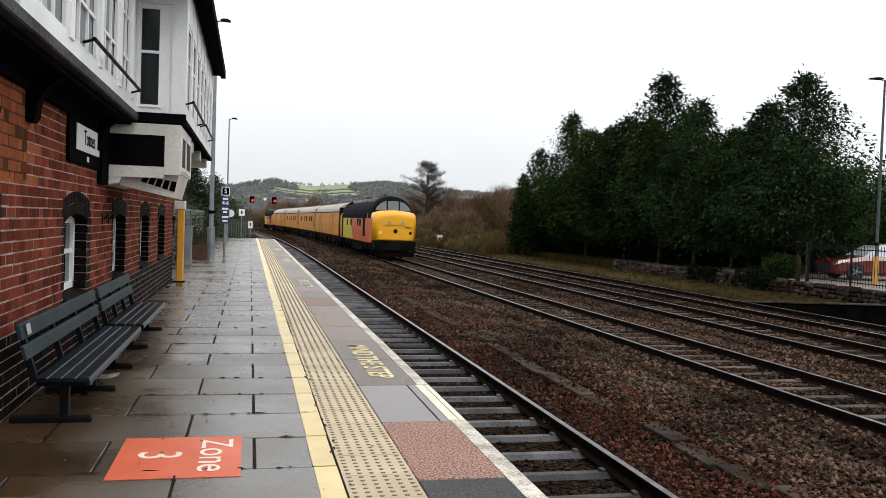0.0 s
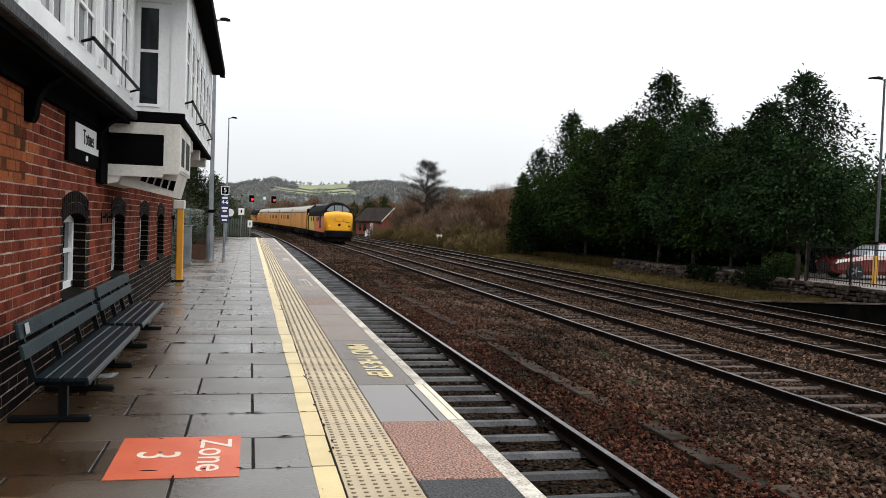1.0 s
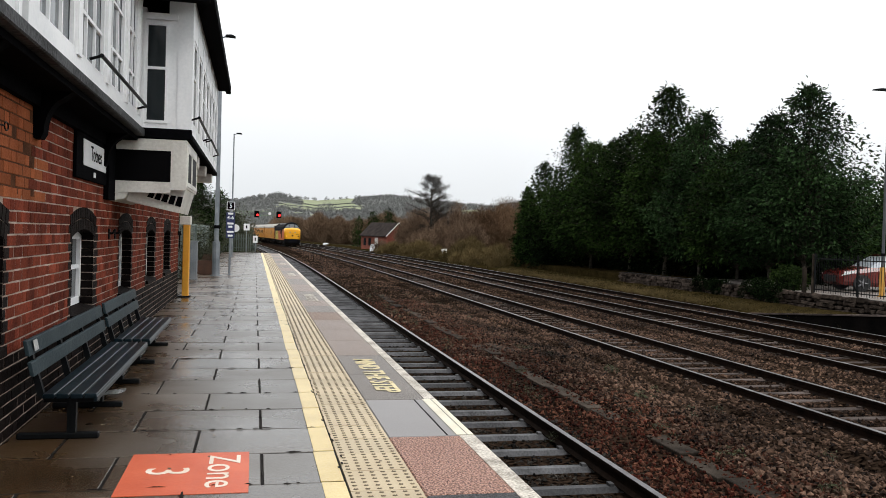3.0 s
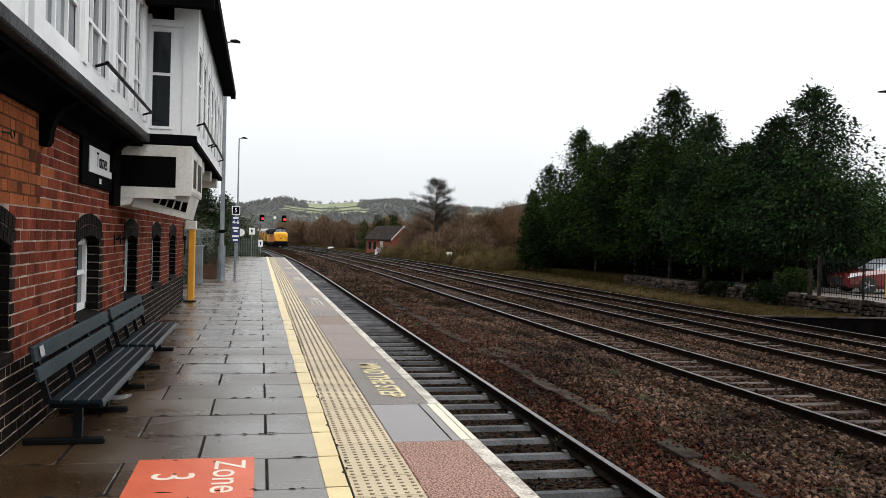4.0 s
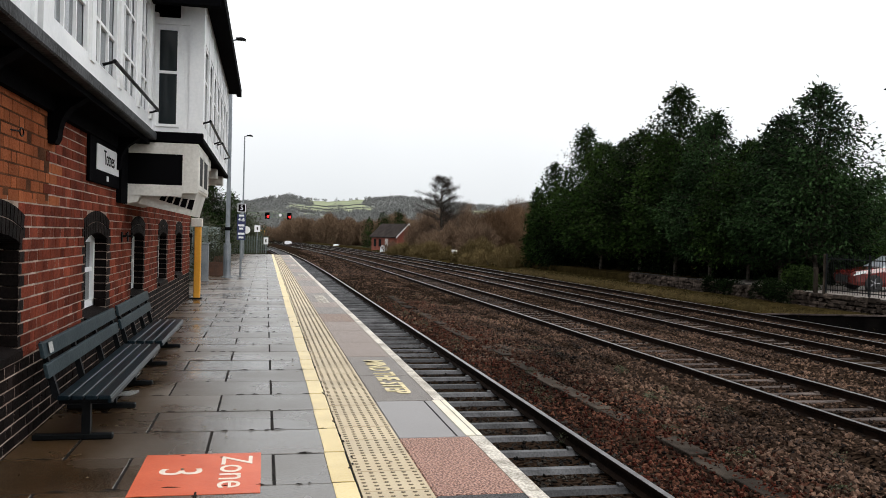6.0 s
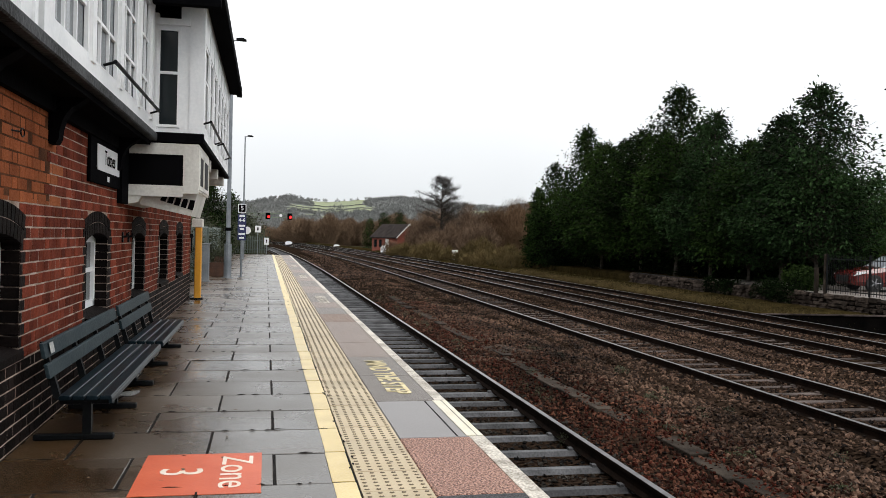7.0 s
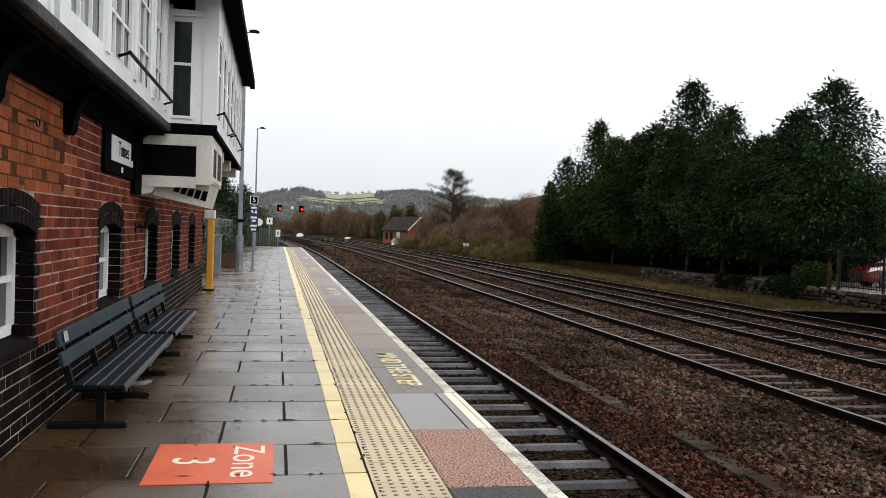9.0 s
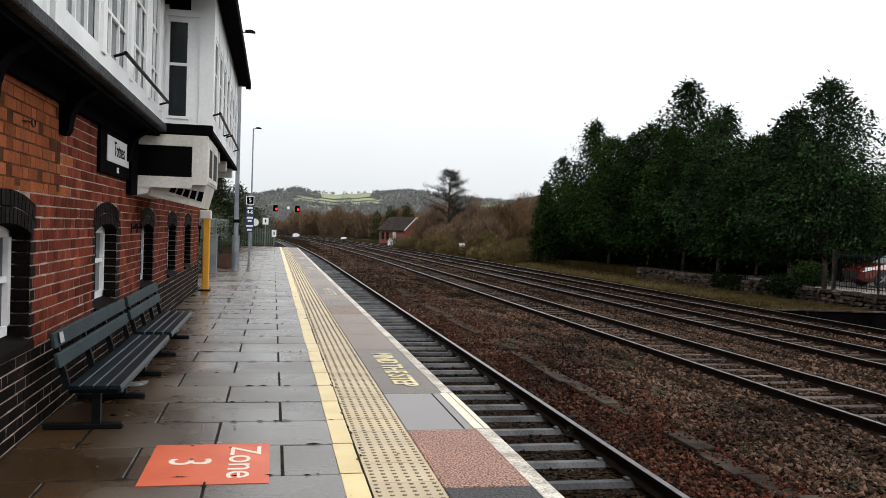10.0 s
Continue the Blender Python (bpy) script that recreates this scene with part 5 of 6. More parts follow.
def sign_post():
    t = thing("direction_sign", "slim post with black stop marker and dark blue notice", "sign", (-0.77, 27.6, 0))
    bm = bmesh.new()
    tube(bm, (0, 0, 0), (0, 0, 2.34), 0.035, n=10)
    tube(bm, (0, 0, 0), (0, 0, 0.02), 0.09, n=10)
    part("post", bm, STEEL, t)
    bm = bmesh.new()
    bx(bm, -0.13, 0.13, -0.06, -0.04, 2.03, 2.31)
    soften(bm, 0.006)
    part("stop_marker", bm, BLACK_PAINT, t, "black square marker")
    bm = bmesh.new()
    rect_frame(bm, 1, -0.061, 0.004, -0.125, 0.125, 2.035, 2.305, 0.02)
    part("marker_border", bm, WHITE_SIGN, t)
    lettering("lettering", "5", 0.2, WHITE_SIGN, t, pose(0, -0.066, 2.17, 90, 0, 0), 0.001)
    bm = bmesh.new()
    bx(bm, -0.13, 0.13, -0.06, -0.04, 1.16, 1.98)
    soften(bm, 0.006)
    part("notice", bm, BLUE, t, "dark blue notice panel")
    lettering("lettering", "4-6", 0.15, WHITE_SIGN, t, pose(0, -0.064, 1.80, 90, 0, 0), 0.001, 1.0, 0.004)
    for k, (w, z) in enumerate(((0.16, 1.93), (0.19, 1.62), (0.12, 1.52), (0.20, 1.36), (0.15, 1.24))):
        bm = bmesh.new()
        bx(bm, -w / 2, w / 2, -0.066, -0.061, z - 0.03, z + 0.03)
        part("text_bar", bm, WHITE_SIGN, t)
    bm = bmesh.new()
    tube(bm, (0.16, -0.02, 1.48), (0.16, 0.0, 1.48), 0.12, n=18)
    part("round_plate", bm, WHITE_SIGN, t, "round white plate")


sign_post()


def post_cabinet():
    YP = mat("amber_yellow_paint", (0.62, 0.28, 0.02), (0.74, 0.36, 0.04), 0.4, 2, 30, 0.05)
    t = thing("yellow_post", "amber yellow post with a white top beside the wall end", "post", (-1.44, 18.42, 0))
    bm = bmesh.new()
    bx(bm, -0.02, 0.11, -0.12, 0.1, 0.02, 1.5)
    soften(bm, 0.012)
    part("column", bm, YP, t)
    bm = bmesh.new()
    bx(bm, -0.09, 0.13, -0.14, 0.14, 1.5, 1.68)
    soften(bm, 0.012)
    part("top", bm, OFF_WHITE, t, "white weathered top")
    bm = bmesh.new()
    bx(bm, -0.1, 0.15, -0.16, 0.16, 0, 0.03)
    part("foot", bm, IRON, t)
    bm = bmesh.new()
    bx(bm, -0.12, -0.06, -0.13, -0.05, 1.28, 1.36)
    bx(bm, -0.1, -0.075, -0.12, -0.1, 1.0, 1.3)
    part("bracket", bm, IRON, t, "dark hook bracket")
    c = thing("grey_cabinet", "small grey steel cabinet by the platform fence", "cabinet", (-1.72, 24.9, 0))
    bm = bmesh.new()
    bx(bm, -0.14, 0.14, -0.15, 0.15, 0.04, 1.05)
    soften(bm, 0.01)
    part("body", bm, STEEL, c)
    bm = bmesh.new()
    bx(bm, -0.16, 0.16, -0.17, 0.17, 1.05, 1.08)
    part("lid", bm, STEEL, c)
    bm = bmesh.new()
    bx(bm, -0.16, 0.16, -0.17, 0.17, 0, 0.04)
    part("plinth", bm, STEEL, c)
    WOODP = mat("brown_planter_wood", (0.05, 0.022, 0.012), (0.11, 0.05, 0.028), 0.7, 4, 40, 0.3)
    p = thing("planter", "brown wooden lattice planter by the platform fence", "planter", (-1.48, 28.4, 0))
    bm = bmesh.new()
    bx(bm, -0.3, 0.3, -0.25, 0.25, 0.0, 0.42)
    part("box", bm, WOODP, p)
    for i in range(9):
        bm = bmesh.new()
        x = -0.3 + 0.075 * i
        prism(bm, [(x, 0.0), (x + 0.022, 0.0), (x * 0.6 + 0.1, 0.62), (x * 0.6 + 0.078, 0.62)], 1, -0.275, -0.255)
        part("lattice_slat", bm, WOODP, p)
    rngp = np.random.default_rng(9)
    pts, o = crown_points(rngp, [(0.0, 0, 0.62, 0.28, 0.22), (0.15, 0, 0.6, 0.2, 0.2), (-0.18, 0, 0.6, 0.2, 0.2)], 3000)
    ob = new("plant", leaf_mesh("plant", pts, o, 0.06, HEDGE, 5))
    ob.parent = p


post_cabinet()


def pale_mesh(h):
    bm = bmesh.new()
    prism(bm, [(-0.033, 0.0), (0.033, 0.0), (0.033, h - 0.06), (0.0, h), (-0.033, h - 0.06)], 1, -0.006, 0.006)
    return mesh_of("pale", bm, FENCE_GREEN)


def palisade(x0, y0, x1, y1, h, label):
    f = thing("palisade_fence", label, "fence", (x0, y0, 0))
    L = math.hypot(x1 - x0, y1 - y0)
    a = math.atan2(y1 - y0, x1 - x0)
    f.rotation_euler = (0, 0, a)
    me = pale_mesh(h)
    n = int(L / 0.155)
    for i in range(n):
        piece("pale", me, f, (0.08 + 0.155 * i, -0.03, 0.04))
    for z in (0.25, h - 0.28):
        bm = bmesh.new()
        bx(bm, 0, L, -0.02, 0.02, z, z + 0.05)
        part("fence_rail", bm, FENCE_GREEN, f)
    k = 0
    while k * 2.7 <= L:
        bm = bmesh.new()
        bx(bm, k * 2.7 - 0.04, k * 2.7 + 0.04, 0.02, 0.08, 0, h)
        part("fence_post", bm, FENCE_GREEN, f)
        k += 1
    return f


palisade(-2.05, 57.6, -2.05, 19.2, 1.55, "grey-green steel palisade fence behind the platform")
palisade(-2.05, 58.0, 0.25, 58.0, 1.14, "grey-green steel gate across the platform end")


def notice_on_post(x, y, z0, z1, w, label):
    t = thing("notice_board", label, "notice", (x, y, 0), group="white notices")
    bm = bmesh.new()
    tube(bm, (0, 0.03, 0), (0, 0.03, z1), 0.025, n=8)
    part("post", bm, STEEL, t)
    bm = bmesh.new()
    bx(bm, -w / 2, w / 2, -0.01, 0.004, z0, z1)
    soften(bm, 0.004)
    part("panel", bm, WHITE_SIGN, t)
    bm = bmesh.new()
    bx(bm, -w * 0.12, w * 0.12, -0.016, -0.011, z0 + (z1 - z0) * 0.3, z1 - (z1 - z0) * 0.25)
    part("dark_mark", bm, BLACK_PAINT, t)


notice_on_post(-0.55, 57.4, 1.42, 1.86, 0.38, "pale notice on a post by the platform end gate")
notice_on_post(0.02, 57.4, 0.62, 1.08, 0.30, "white warning notice beside the platform end gate")

# ---------------- far railway things ----------------
RED_LIGHT = glow("red_signal_light", (1.0, 0.02, 0.02), 2.6)
SIG_GREEN = mat("pale_green_steel", (0.12, 0.16, 0.11), (0.2, 0.25, 0.17), 0.5)


def signal_gantry():
    t = thing("signal_gantry", "green-grey cantilever gantry with two red signals", "signal", (0, 125, RAIL))
    bm = bmesh.new()
    tube(bm, (-4.2, 0, -0.3), (-4.2, 0, 5.4), 0.16, 0.14, 12)
    part("mast", bm, SIG_GREEN, t)
    bm = bmesh.new()
    for z in (4.55, 5.1):
        bx(bm, -4.2, 3.4, -0.05, 0.05, z - 0.05, z + 0.05)
    for i in range(9):
        x = -4.2 + 0.85 * i
        bx(bm, x - 0.03, x + 0.03, -0.03, 0.03, 4.55, 5.1)
    part("beam", bm, SIG_GREEN, t)
    # round lamp between the signal heads, drawn as an unlit white disc
    bm = bmesh.new()
    tube(bm, (2.0, -0.2, 4.85), (2.0, -0.3, 4.85), 0.22, n=14)
    part("round_lamp", bm, WHITE_SIGN, t, "pale round lamp")
    for x in (0.18, 3.28):
        s = thing("signal_head", "black signal head with a red light", "signal head")
        s.parent = t
        del s["category"]
        bm = bmesh.new()
        bx(bm, x - 0.33, x + 0.33, -0.35, -0.1, 4.25, 5.2)
        soften(bm, 0.05)
        part("backboard", bm, BLACK_PAINT, s)
        bm = bmesh.new()
        tube(bm, (x + 0.1, -0.36, 4.62), (x + 0.1, -0.42, 4.62), 0.17, n=16)
        part("red_light", bm, RED_LIGHT, s, "glowing red light")
        bm = bmesh.new()
        prism(bm, [(x - 0.1, 4.85), (x + 0.3, 4.85), (x + 0.25, 4.9), (x - 0.05, 4.9)], 1, -0.7, -0.36)
        part("hood", bm, BLACK_PAINT, s)


signal_gantry()


def hut():
    t = thing("lineside_hut", "red brick lineside hut with a slate gable roof", "hut", (19.2, 128, -1.2), math.radians(24))
    HB = mat("hut_brick", (0.13, 0.03, 0.016), (0.22, 0.055, 0.032), 0.85, 1.5, 14, 0.3)
    HS = mat("hut_slate", (0.018, 0.014, 0.013), (0.04, 0.033, 0.03), 0.95, 1.5, 10, 0.2, spec=0.05)
    w, l, e, r = 1.9, 3.6, 2.5, 4.3
    bm = bmesh.new()
    prism(bm, [(-w, 0), (w, 0), (w, e), (0, r - 0.1), (-w, e)], 1, -l, l)
    part("wall", bm, HB, t)
    for s in (-1, 1):
        bm = bmesh.new()
        prism(bm, [(0, r), (s * (w + 0.3), e - 0.25), (s * (w + 0.3), e - 0.13), (0, r + 0.12)], 1, -l - 0.25, l + 0.25)
        part("roof", bm, HS, t, "grey slate roof slope")
    for s in (-1, 1):
        bm = bmesh.new()
        prism(bm, [(0, r - 0.02), (s * (w + 0.3), e - 0.27), (s * (w + 0.3), e - 0.08), (0, r + 0.16)], 1, -l - 0.30, -l - 0.25)
        part("bargeboard", bm, OFF_WHITE, t, "pale bargeboard")
    bm = bmesh.new()
    bx(bm, -w - 0.03, -w + 0.03, -1.2, -0.3, 0.05, 2.1)
    part("door", bm, OFF_WHITE, t, "pale door")
    for y in (0.8, 2.2):
        bm = bmesh.new()
        bx(bm, -w - 0.03, -w + 0.02, y, y + 0.7, 0.9, 2.0)
        part("window", bm, GLASS, t)


hut()
bm = bmesh.new()
bx(bm, -0.2, 0.2, -0.14, 0.14, -0.3, 1.0)
bx(bm, -0.26, 0.26, -0.18, 0.18, 1.0, 1.2)
soften(bm, 0.03)
solid("marker_post", bm, OFF_WHITE, "squat pale concrete post on the verge", "post", loc=(18.35, 82.3, -1.05))
for x, y, w, h in ((16.6, 121, 0.5, 1.1), (4.9, 190, 0.75, 0.75), (13.8, 170, 0.6, 0.5), (20.4, 118, 0.35, 0.8)):
    bm = bmesh.new()
    bx(bm, -w, w, -0.2, 0.2, -0.3, h * 0.75)
    prism(bm, [(-w * 0.9, h * 0.75), (w * 0.9, h * 0.75), (w * 0.5, h), (-w * 0.5, h)], 1, -0.18, 0.18)
    soften(bm, 0.03)
    solid("trackside_box", bm, WHITE_PAINT, "small white trackside equipment box", "equipment box", "trackside boxes", loc=(x, y, -1.1))

# ---------------- car park edge: rubble wall, railings, car ----------------
def rubble_wall(y0, y1, top, seed):
    rng = random.Random(seed)
    t = thing("stone_wall", "low dark rubble stone retaining wall beside the line", "wall", kind="structure")
    bm = bmesh.new()
    bx(bm, 19.78, 20.1, y0, y1, -1.5, top - 0.04)
    part("wall_core", bm, GROUT, t)
    shapes = []
    for _ in range(5):
        bm = bmesh.new()
        bx(bm, -0.12, 0.12, -0.165, 0.165, -0.07, 0.07)
        for v in bm.verts:
            v.co += Vector((rng.uniform(-0.05, 0.05), rng.uniform(-0.07, 0.07), rng.uniform(-0.04, 0.04)))
        soften(bm, 0.025)
        shapes.append(mesh_of("stone", bm, STONE_WALL))
    z = -1.25
    while z < top:
        y = y0 + rng.uniform(0, 0.3)
        while y < y1:
            s = rng.uniform(0.7, 1.4)
            piece("stone", rng.choice(shapes), t, (19.76 + rng.uniform(-0.05, 0.03), y + 0.2 * s, z), rng.uniform(-0.2, 0.2), (1, s, rng.uniform(0.8, 1.3)))
            y += 0.355 * s
        z += 0.148


rubble_wall(32.0, 43.5, -0.22, 4)
rubble_wall(20.5, 31.98, -0.26, 6)


def far_platform():
    """The foot of the ramp of another platform: pale coping over a dark front wall, rising towards the station."""
    t = thing("platform_ramp", "low ramp of the far platform with pale worn coping", "platform ramp", kind="structure")
    bm = bmesh.new()
    prism(bm, [(28.4, -1.4), (28.4, -1.16), (14.0, 0.05), (14.0, -1.4)], 0, 17.46, 19.66)
    part("ramp_body", bm, RAMP_BLACK, t, "dark tarmac ramp and front wall")
    for i in range(16):
        y0, y1 = 28.4 - 0.9 * i, 28.4 - 0.9 * (i + 1)
        za, zb = (-1.1 + (28.4 - y) * 0.084 for y in (y0, y1))
        bm = bmesh.new()
        prism(bm, [(y0 - 0.006, za), (y1 + 0.006, zb), (y1 + 0.006, zb - 0.055), (y0 - 0.006, za - 0.055)], 0, 17.40, 17.86)
        soften(bm, 0.008)
        part("coping_slab", bm, CONCRETE, t)


far_platform()
bm = bmesh.new()
bx(bm, 20.1, 70, 5, 38.0, -1.6, -0.3)
solid("car_park", bm, COPE_TAR, "wet grey tarmac car park above the line", "car park", kind="structure")
bm = bmesh.new()
prism(bm, [(20.1, -1.6), (70, -1.6), (70, -0.32), (20.1, -0.42)], 1, 38.0, 75)
solid("tree_bank", bm, GRASS, "rough grass bank beneath the trees", "bank", kind="structure")


def railings():
    t = thing("railings", "black steel railings along the car park edge", "fence", (19.95, 20.6, -0.25))
    bm = bmesh.new()
    tube(bm, (0, 0, 0), (0, 0, 1.36), 0.010, n=6)
    me = mesh_of("baluster", bm, IRON)
    n = 52
    for i in range(n):
        piece("baluster", me, t, (0, 0.13 * i, 0.02))
    for z in (0.10, 1.22):
        bm = bmesh.new()
        bx(bm, -0.015, 0.015, 0, 0.13 * n, z, z + 0.035)
        part("fence_rail", bm, IRON, t)
    for i in range(4):
        bm = bmesh.new()
        bx(bm, -0.022, 0.022, 2.25 * i - 0.022, 2.25 * i + 0.022, 0, 1.42)
        part("fence_post", bm, IRON, t)


railings()
for y, h, w in ((27.45, 1.45, 0.04), (27.95, 0.95, 0.06)):
    bm = bmesh.new()
    prism(bm, [(-w, 0), (w, 0), (w, h - 0.05), (w * 0.4, h), (-w * 0.4, h), (-w, h - 0.05)], 1, -w, w)
    solid("gate_post", bm, CONCRETE_LID, "weathered grey square post at the end of the railings", "post", "railing end posts", loc=(19.95, y, -0.30))


def car():
    """Red family car, 4.4 m; the front points along local -x."""
    RED = mat("red_car_paint", (0.085, 0.008, 0.006), (0.13, 0.013, 0.010), 0.15, 1, 20, 0.0, spec=0.9)
    # pale base stands in for sky mirrored in the car windows
    CAR_GLASS = glazing("sky_pale_car_glass", (0.44, 0.48, 0.52), 0.05, 1.0)
    RUBBER = mat("tyre_rubber", (0.008, 0.008, 0.008), (0.016, 0.016, 0.016), 0.8, 5, 40, 0.1)
    ALLOY = mat("alloy_wheel", (0.12, 0.12, 0.13), (0.24, 0.24, 0.25), 0.4, 5, 40, 0.0, metal=0.6)
    t = thing("car", "red hatchback parked behind black railings", "car", (24.8, 29.65, -0.3), math.radians(-11))
    def loft(sections, material, name, label=""):
        bm = bmesh.new()
        rings = []
        for x, prof in sections:
            rings.append([bm.verts.new((x, y, z)) for y, z in prof])
        n = len(rings[0])
        for p, q in zip(rings, rings[1:]):
            for i in range(n):
                j = (i + 1) % n
                bm.faces.new((p[i], p[j], q[j], q[i]))
        bm.faces.new(rings[0])
        bm.faces.new(rings[-1])
        return part(name, bm, material, t, label, smooth=False)
    def sec(w, zb, zm, zt):
        return [(-w * 0.9, zb), (-w, zb + 0.15), (-w, zm), (-w * 0.9, zt), (-w * 0.5, zt + 0.03), (w * 0.5, zt + 0.03), (w * 0.9, zt), (w, zm), (w, zb + 0.15), (w * 0.9, zb)]
    loft([(-2.2, sec(0.7, 0.35, 0.6, 0.68)), (-2.05, sec(0.84, 0.24, 0.66, 0.78)), (-1.3, sec(0.9, 0.2, 0.74, 0.90)), (-0.9, sec(0.9, 0.2, 0.8, 0.96)), (1.5, sec(0.9, 0.2, 0.86, 1.0)), (2.05, sec(0.86, 0.24, 0.84, 0.99)), (2.2, sec(0.74, 0.4, 0.8, 0.92))], RED, "body")
    loft([(-1.0, [(-0.78, 0.94), (-0.74, 0.96), (0.74, 0.96), (0.78, 0.94)]), (-0.25, [(-0.8, 0.95), (-0.62, 1.42), (0.62, 1.42), (0.8, 0.95)]), (1.2, [(-0.8, 0.98), (-0.62, 1.46), (0.62, 1.46), (0.8, 0.98)]), (1.95, [(-0.76, 0.98), (-0.66, 1.1), (0.66, 1.1), (0.76, 0.98)])], CAR_GLASS, "windows", "glass with the pale sky reflection painted in")
    loft([(-0.3, [(-0.62, 1.41), (-0.55, 1.46), (0.55, 1.46), (0.62, 1.41)]), (1.25, [(-0.63, 1.45), (-0.56, 1.5), (0.56, 1.5), (0.63, 1.45)])], RED, "roof")
    for s in (-1, 1):
        bm = bmesh.new()
        prism(bm, [(-2.13, 0.62), (-1.72, 0.72), (-1.66, 0.80), (-2.0, 0.76)], 1, min(s * 0.6, s * 0.885), max(s * 0.6, s * 0.885))
        part("headlight", bm, WHITE_SIGN, t, "clear headlight")
        for x in (-1.36, 1.32):
            w = thing("wheel", "silver alloy wheel with black tyre", "wheel")
            w.parent = t
            del w["category"]
            bm = bmesh.new()
            tube(bm, (x, s * 0.72, 0.33), (x, s * 0.92, 0.33), 0.33, n=24)
            part("tyre", bm, RUBBER, w)
            bm = bmesh.new()
            tube(bm, (x, s * 0.90, 0.33), (x, s * 0.925, 0.33), 0.07, n=12)
            for q in range(5):
                a = q * 2 * math.pi / 5
                tube(bm, (x, s * 0.93, 0.33), (x + 0.21 * math.cos(a), s * 0.925, 0.33 + 0.21 * math.sin(a)), 0.035, 0.028, 6)
            part("rim", bm, ALLOY, w)
    bm = bmesh.new()
    bx(bm, -2.24, -2.16, -0.5, 0.5, 0.36, 0.62)
    part("grille", bm, RUBBER, t)


car()

# growth over the wall and the verge
LEAF_BRIGHT = mat("fresh_green_leaf", (0.006, 0.013, 0.003), (0.034, 0.058, 0.012), 0.7, 0.5, 6, 0.0, island=0.7, spec=0.05)
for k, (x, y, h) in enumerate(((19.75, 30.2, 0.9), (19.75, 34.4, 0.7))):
    thicket(x, y, -0.75, 0.2, 1.2, h, 1800 + 2 * k, LEAF_SHADED, "dark ivy and weeds over the rubble wall", 0.10, 4000, "ivy", "ivy")
for k, (x, y) in enumerate(((33.2, 40.2), (36.0, 42.0), (31.0, 42.5), (35.0, 37.5))):
    thicket(x, y, -0.5, 2.0, 1.4, 6.0, 1850 + 2 * k, LEAF, "dark evergreen hedge behind the car park", 0.2, 9000, "hedge", "hedge")
thicket(20.7, 29.9, -0.35, 0.25, 0.5, 0.95, 1890, LEAF_BRIGHT, "small bright green shrub under the tree", 0.10, 4500, "shrub", "shrub")
rngv = np.random.default_rng(31)
tufts = [(17.7 + 1.8 * rngv.random(), 21 + 40 * rngv.random(), -1.0, 0.35, 0.18) for _ in range(800)]
ob = tagged(new("dry_grass", twig_mesh("dry_grass", tufts, 900, TWIG_OLIVE, 32, 0.28, 0.008)), "dry straw-coloured grass along the verge", "grass", kind="stuff")
weeds = [(4.3 + 2.6 * rngv.random() ** 2, 6 + 30 * rngv.random(), -1.06, 0.10, 0.08) for _ in range(50)]
weeds += [(x + rngv.normal(0, 0.09), y + rngv.normal(0, 0.12), -1.03, 0.10, 0.09) for x, y, k in ((5.64, 7.45, 5), (5.42, 8.77, 4), (3.75, 10.0, 3), (5.2, 10.3, 3), (6.1, 12.5, 4), (6.6, 15.0, 4), (5.9, 18.0, 5)) for _ in range(k)]
ob = tagged(new("weeds", leaf_mesh("weeds", *crown_points(rngv, weeds, 1500), 0.03, HEDGE, 33)), "small green weeds growing in the ballast", "weeds", kind="stuff")


# ---------------- train ----------------
TY = mat("yellow_coach_paint", (0.47, 0.19, 0.022), (0.58, 0.25, 0.035), 0.4, 1.0, 20, 0.02, spec=0.35)
TYF = mat("yellow_warning_paint", (0.74, 0.33, 0.008), (0.82, 0.39, 0.012), 0.35, 1.0, 20, 0.02)
TORANGE = mat("orange_loco_paint", (0.42, 0.085, 0.022), (0.58, 0.135, 0.045), 0.4, 1.0, 20, 0.02)
TLIME = mat("yellow_green_loco_paint", (0.50, 0.42, 0.03), (0.58, 0.50, 0.06), 0.35, 1.0, 20, 0.02)
TBLACK = mat("black_loco_paint", (0.003, 0.003, 0.004), (0.011, 0.011, 0.013), 0.8, 1.5, 20, 0.05, spec=0.03)
TROOF = mat("pale_grey_roof", (0.20, 0.175, 0.14), (0.36, 0.325, 0.275), 0.5, 0.8, 20, 0.05)
TROOF2 = mat("sooty_grey_roof", (0.08, 0.08, 0.08), (0.26, 0.26, 0.26), 0.5, 0.8, 20, 0.05)
TUNDER = mat("grimy_underframe", (0.002, 0.0018, 0.0015), (0.009, 0.007, 0.006), 0.9, 3, 30, 0.3, spec=0.05)
# windscreen tint is pale to hold the reflected sky
CABGLASS = glazing("cab_glass", (0.12, 0.14, 0.155), 0.08)
TGLASS = glazing("brown_tinted_glass", (0.045, 0.02, 0.008), 0.15)
LAMP_WARM = glow("warm_marker_lamp", (0.9, 0.42, 0.12), 0.25)


def body_shell(bm, half, floor, waist, top, y0, y1, curve=6):
    """Coach or loco section: upright sides, arched roof; swept from y0 to y1."""
    pts = [(-half, floor), (-half - 0.03, (floor + waist) / 2), (-half, waist)]
    for i in range(1, curve):
        a = math.pi * i / curve
        pts.append((-half * math.cos(a), waist + (top - waist) * math.sin(a)))
    pts += [(half, waist), (half + 0.03, (floor + waist) / 2), (half, floor)]
    return pts


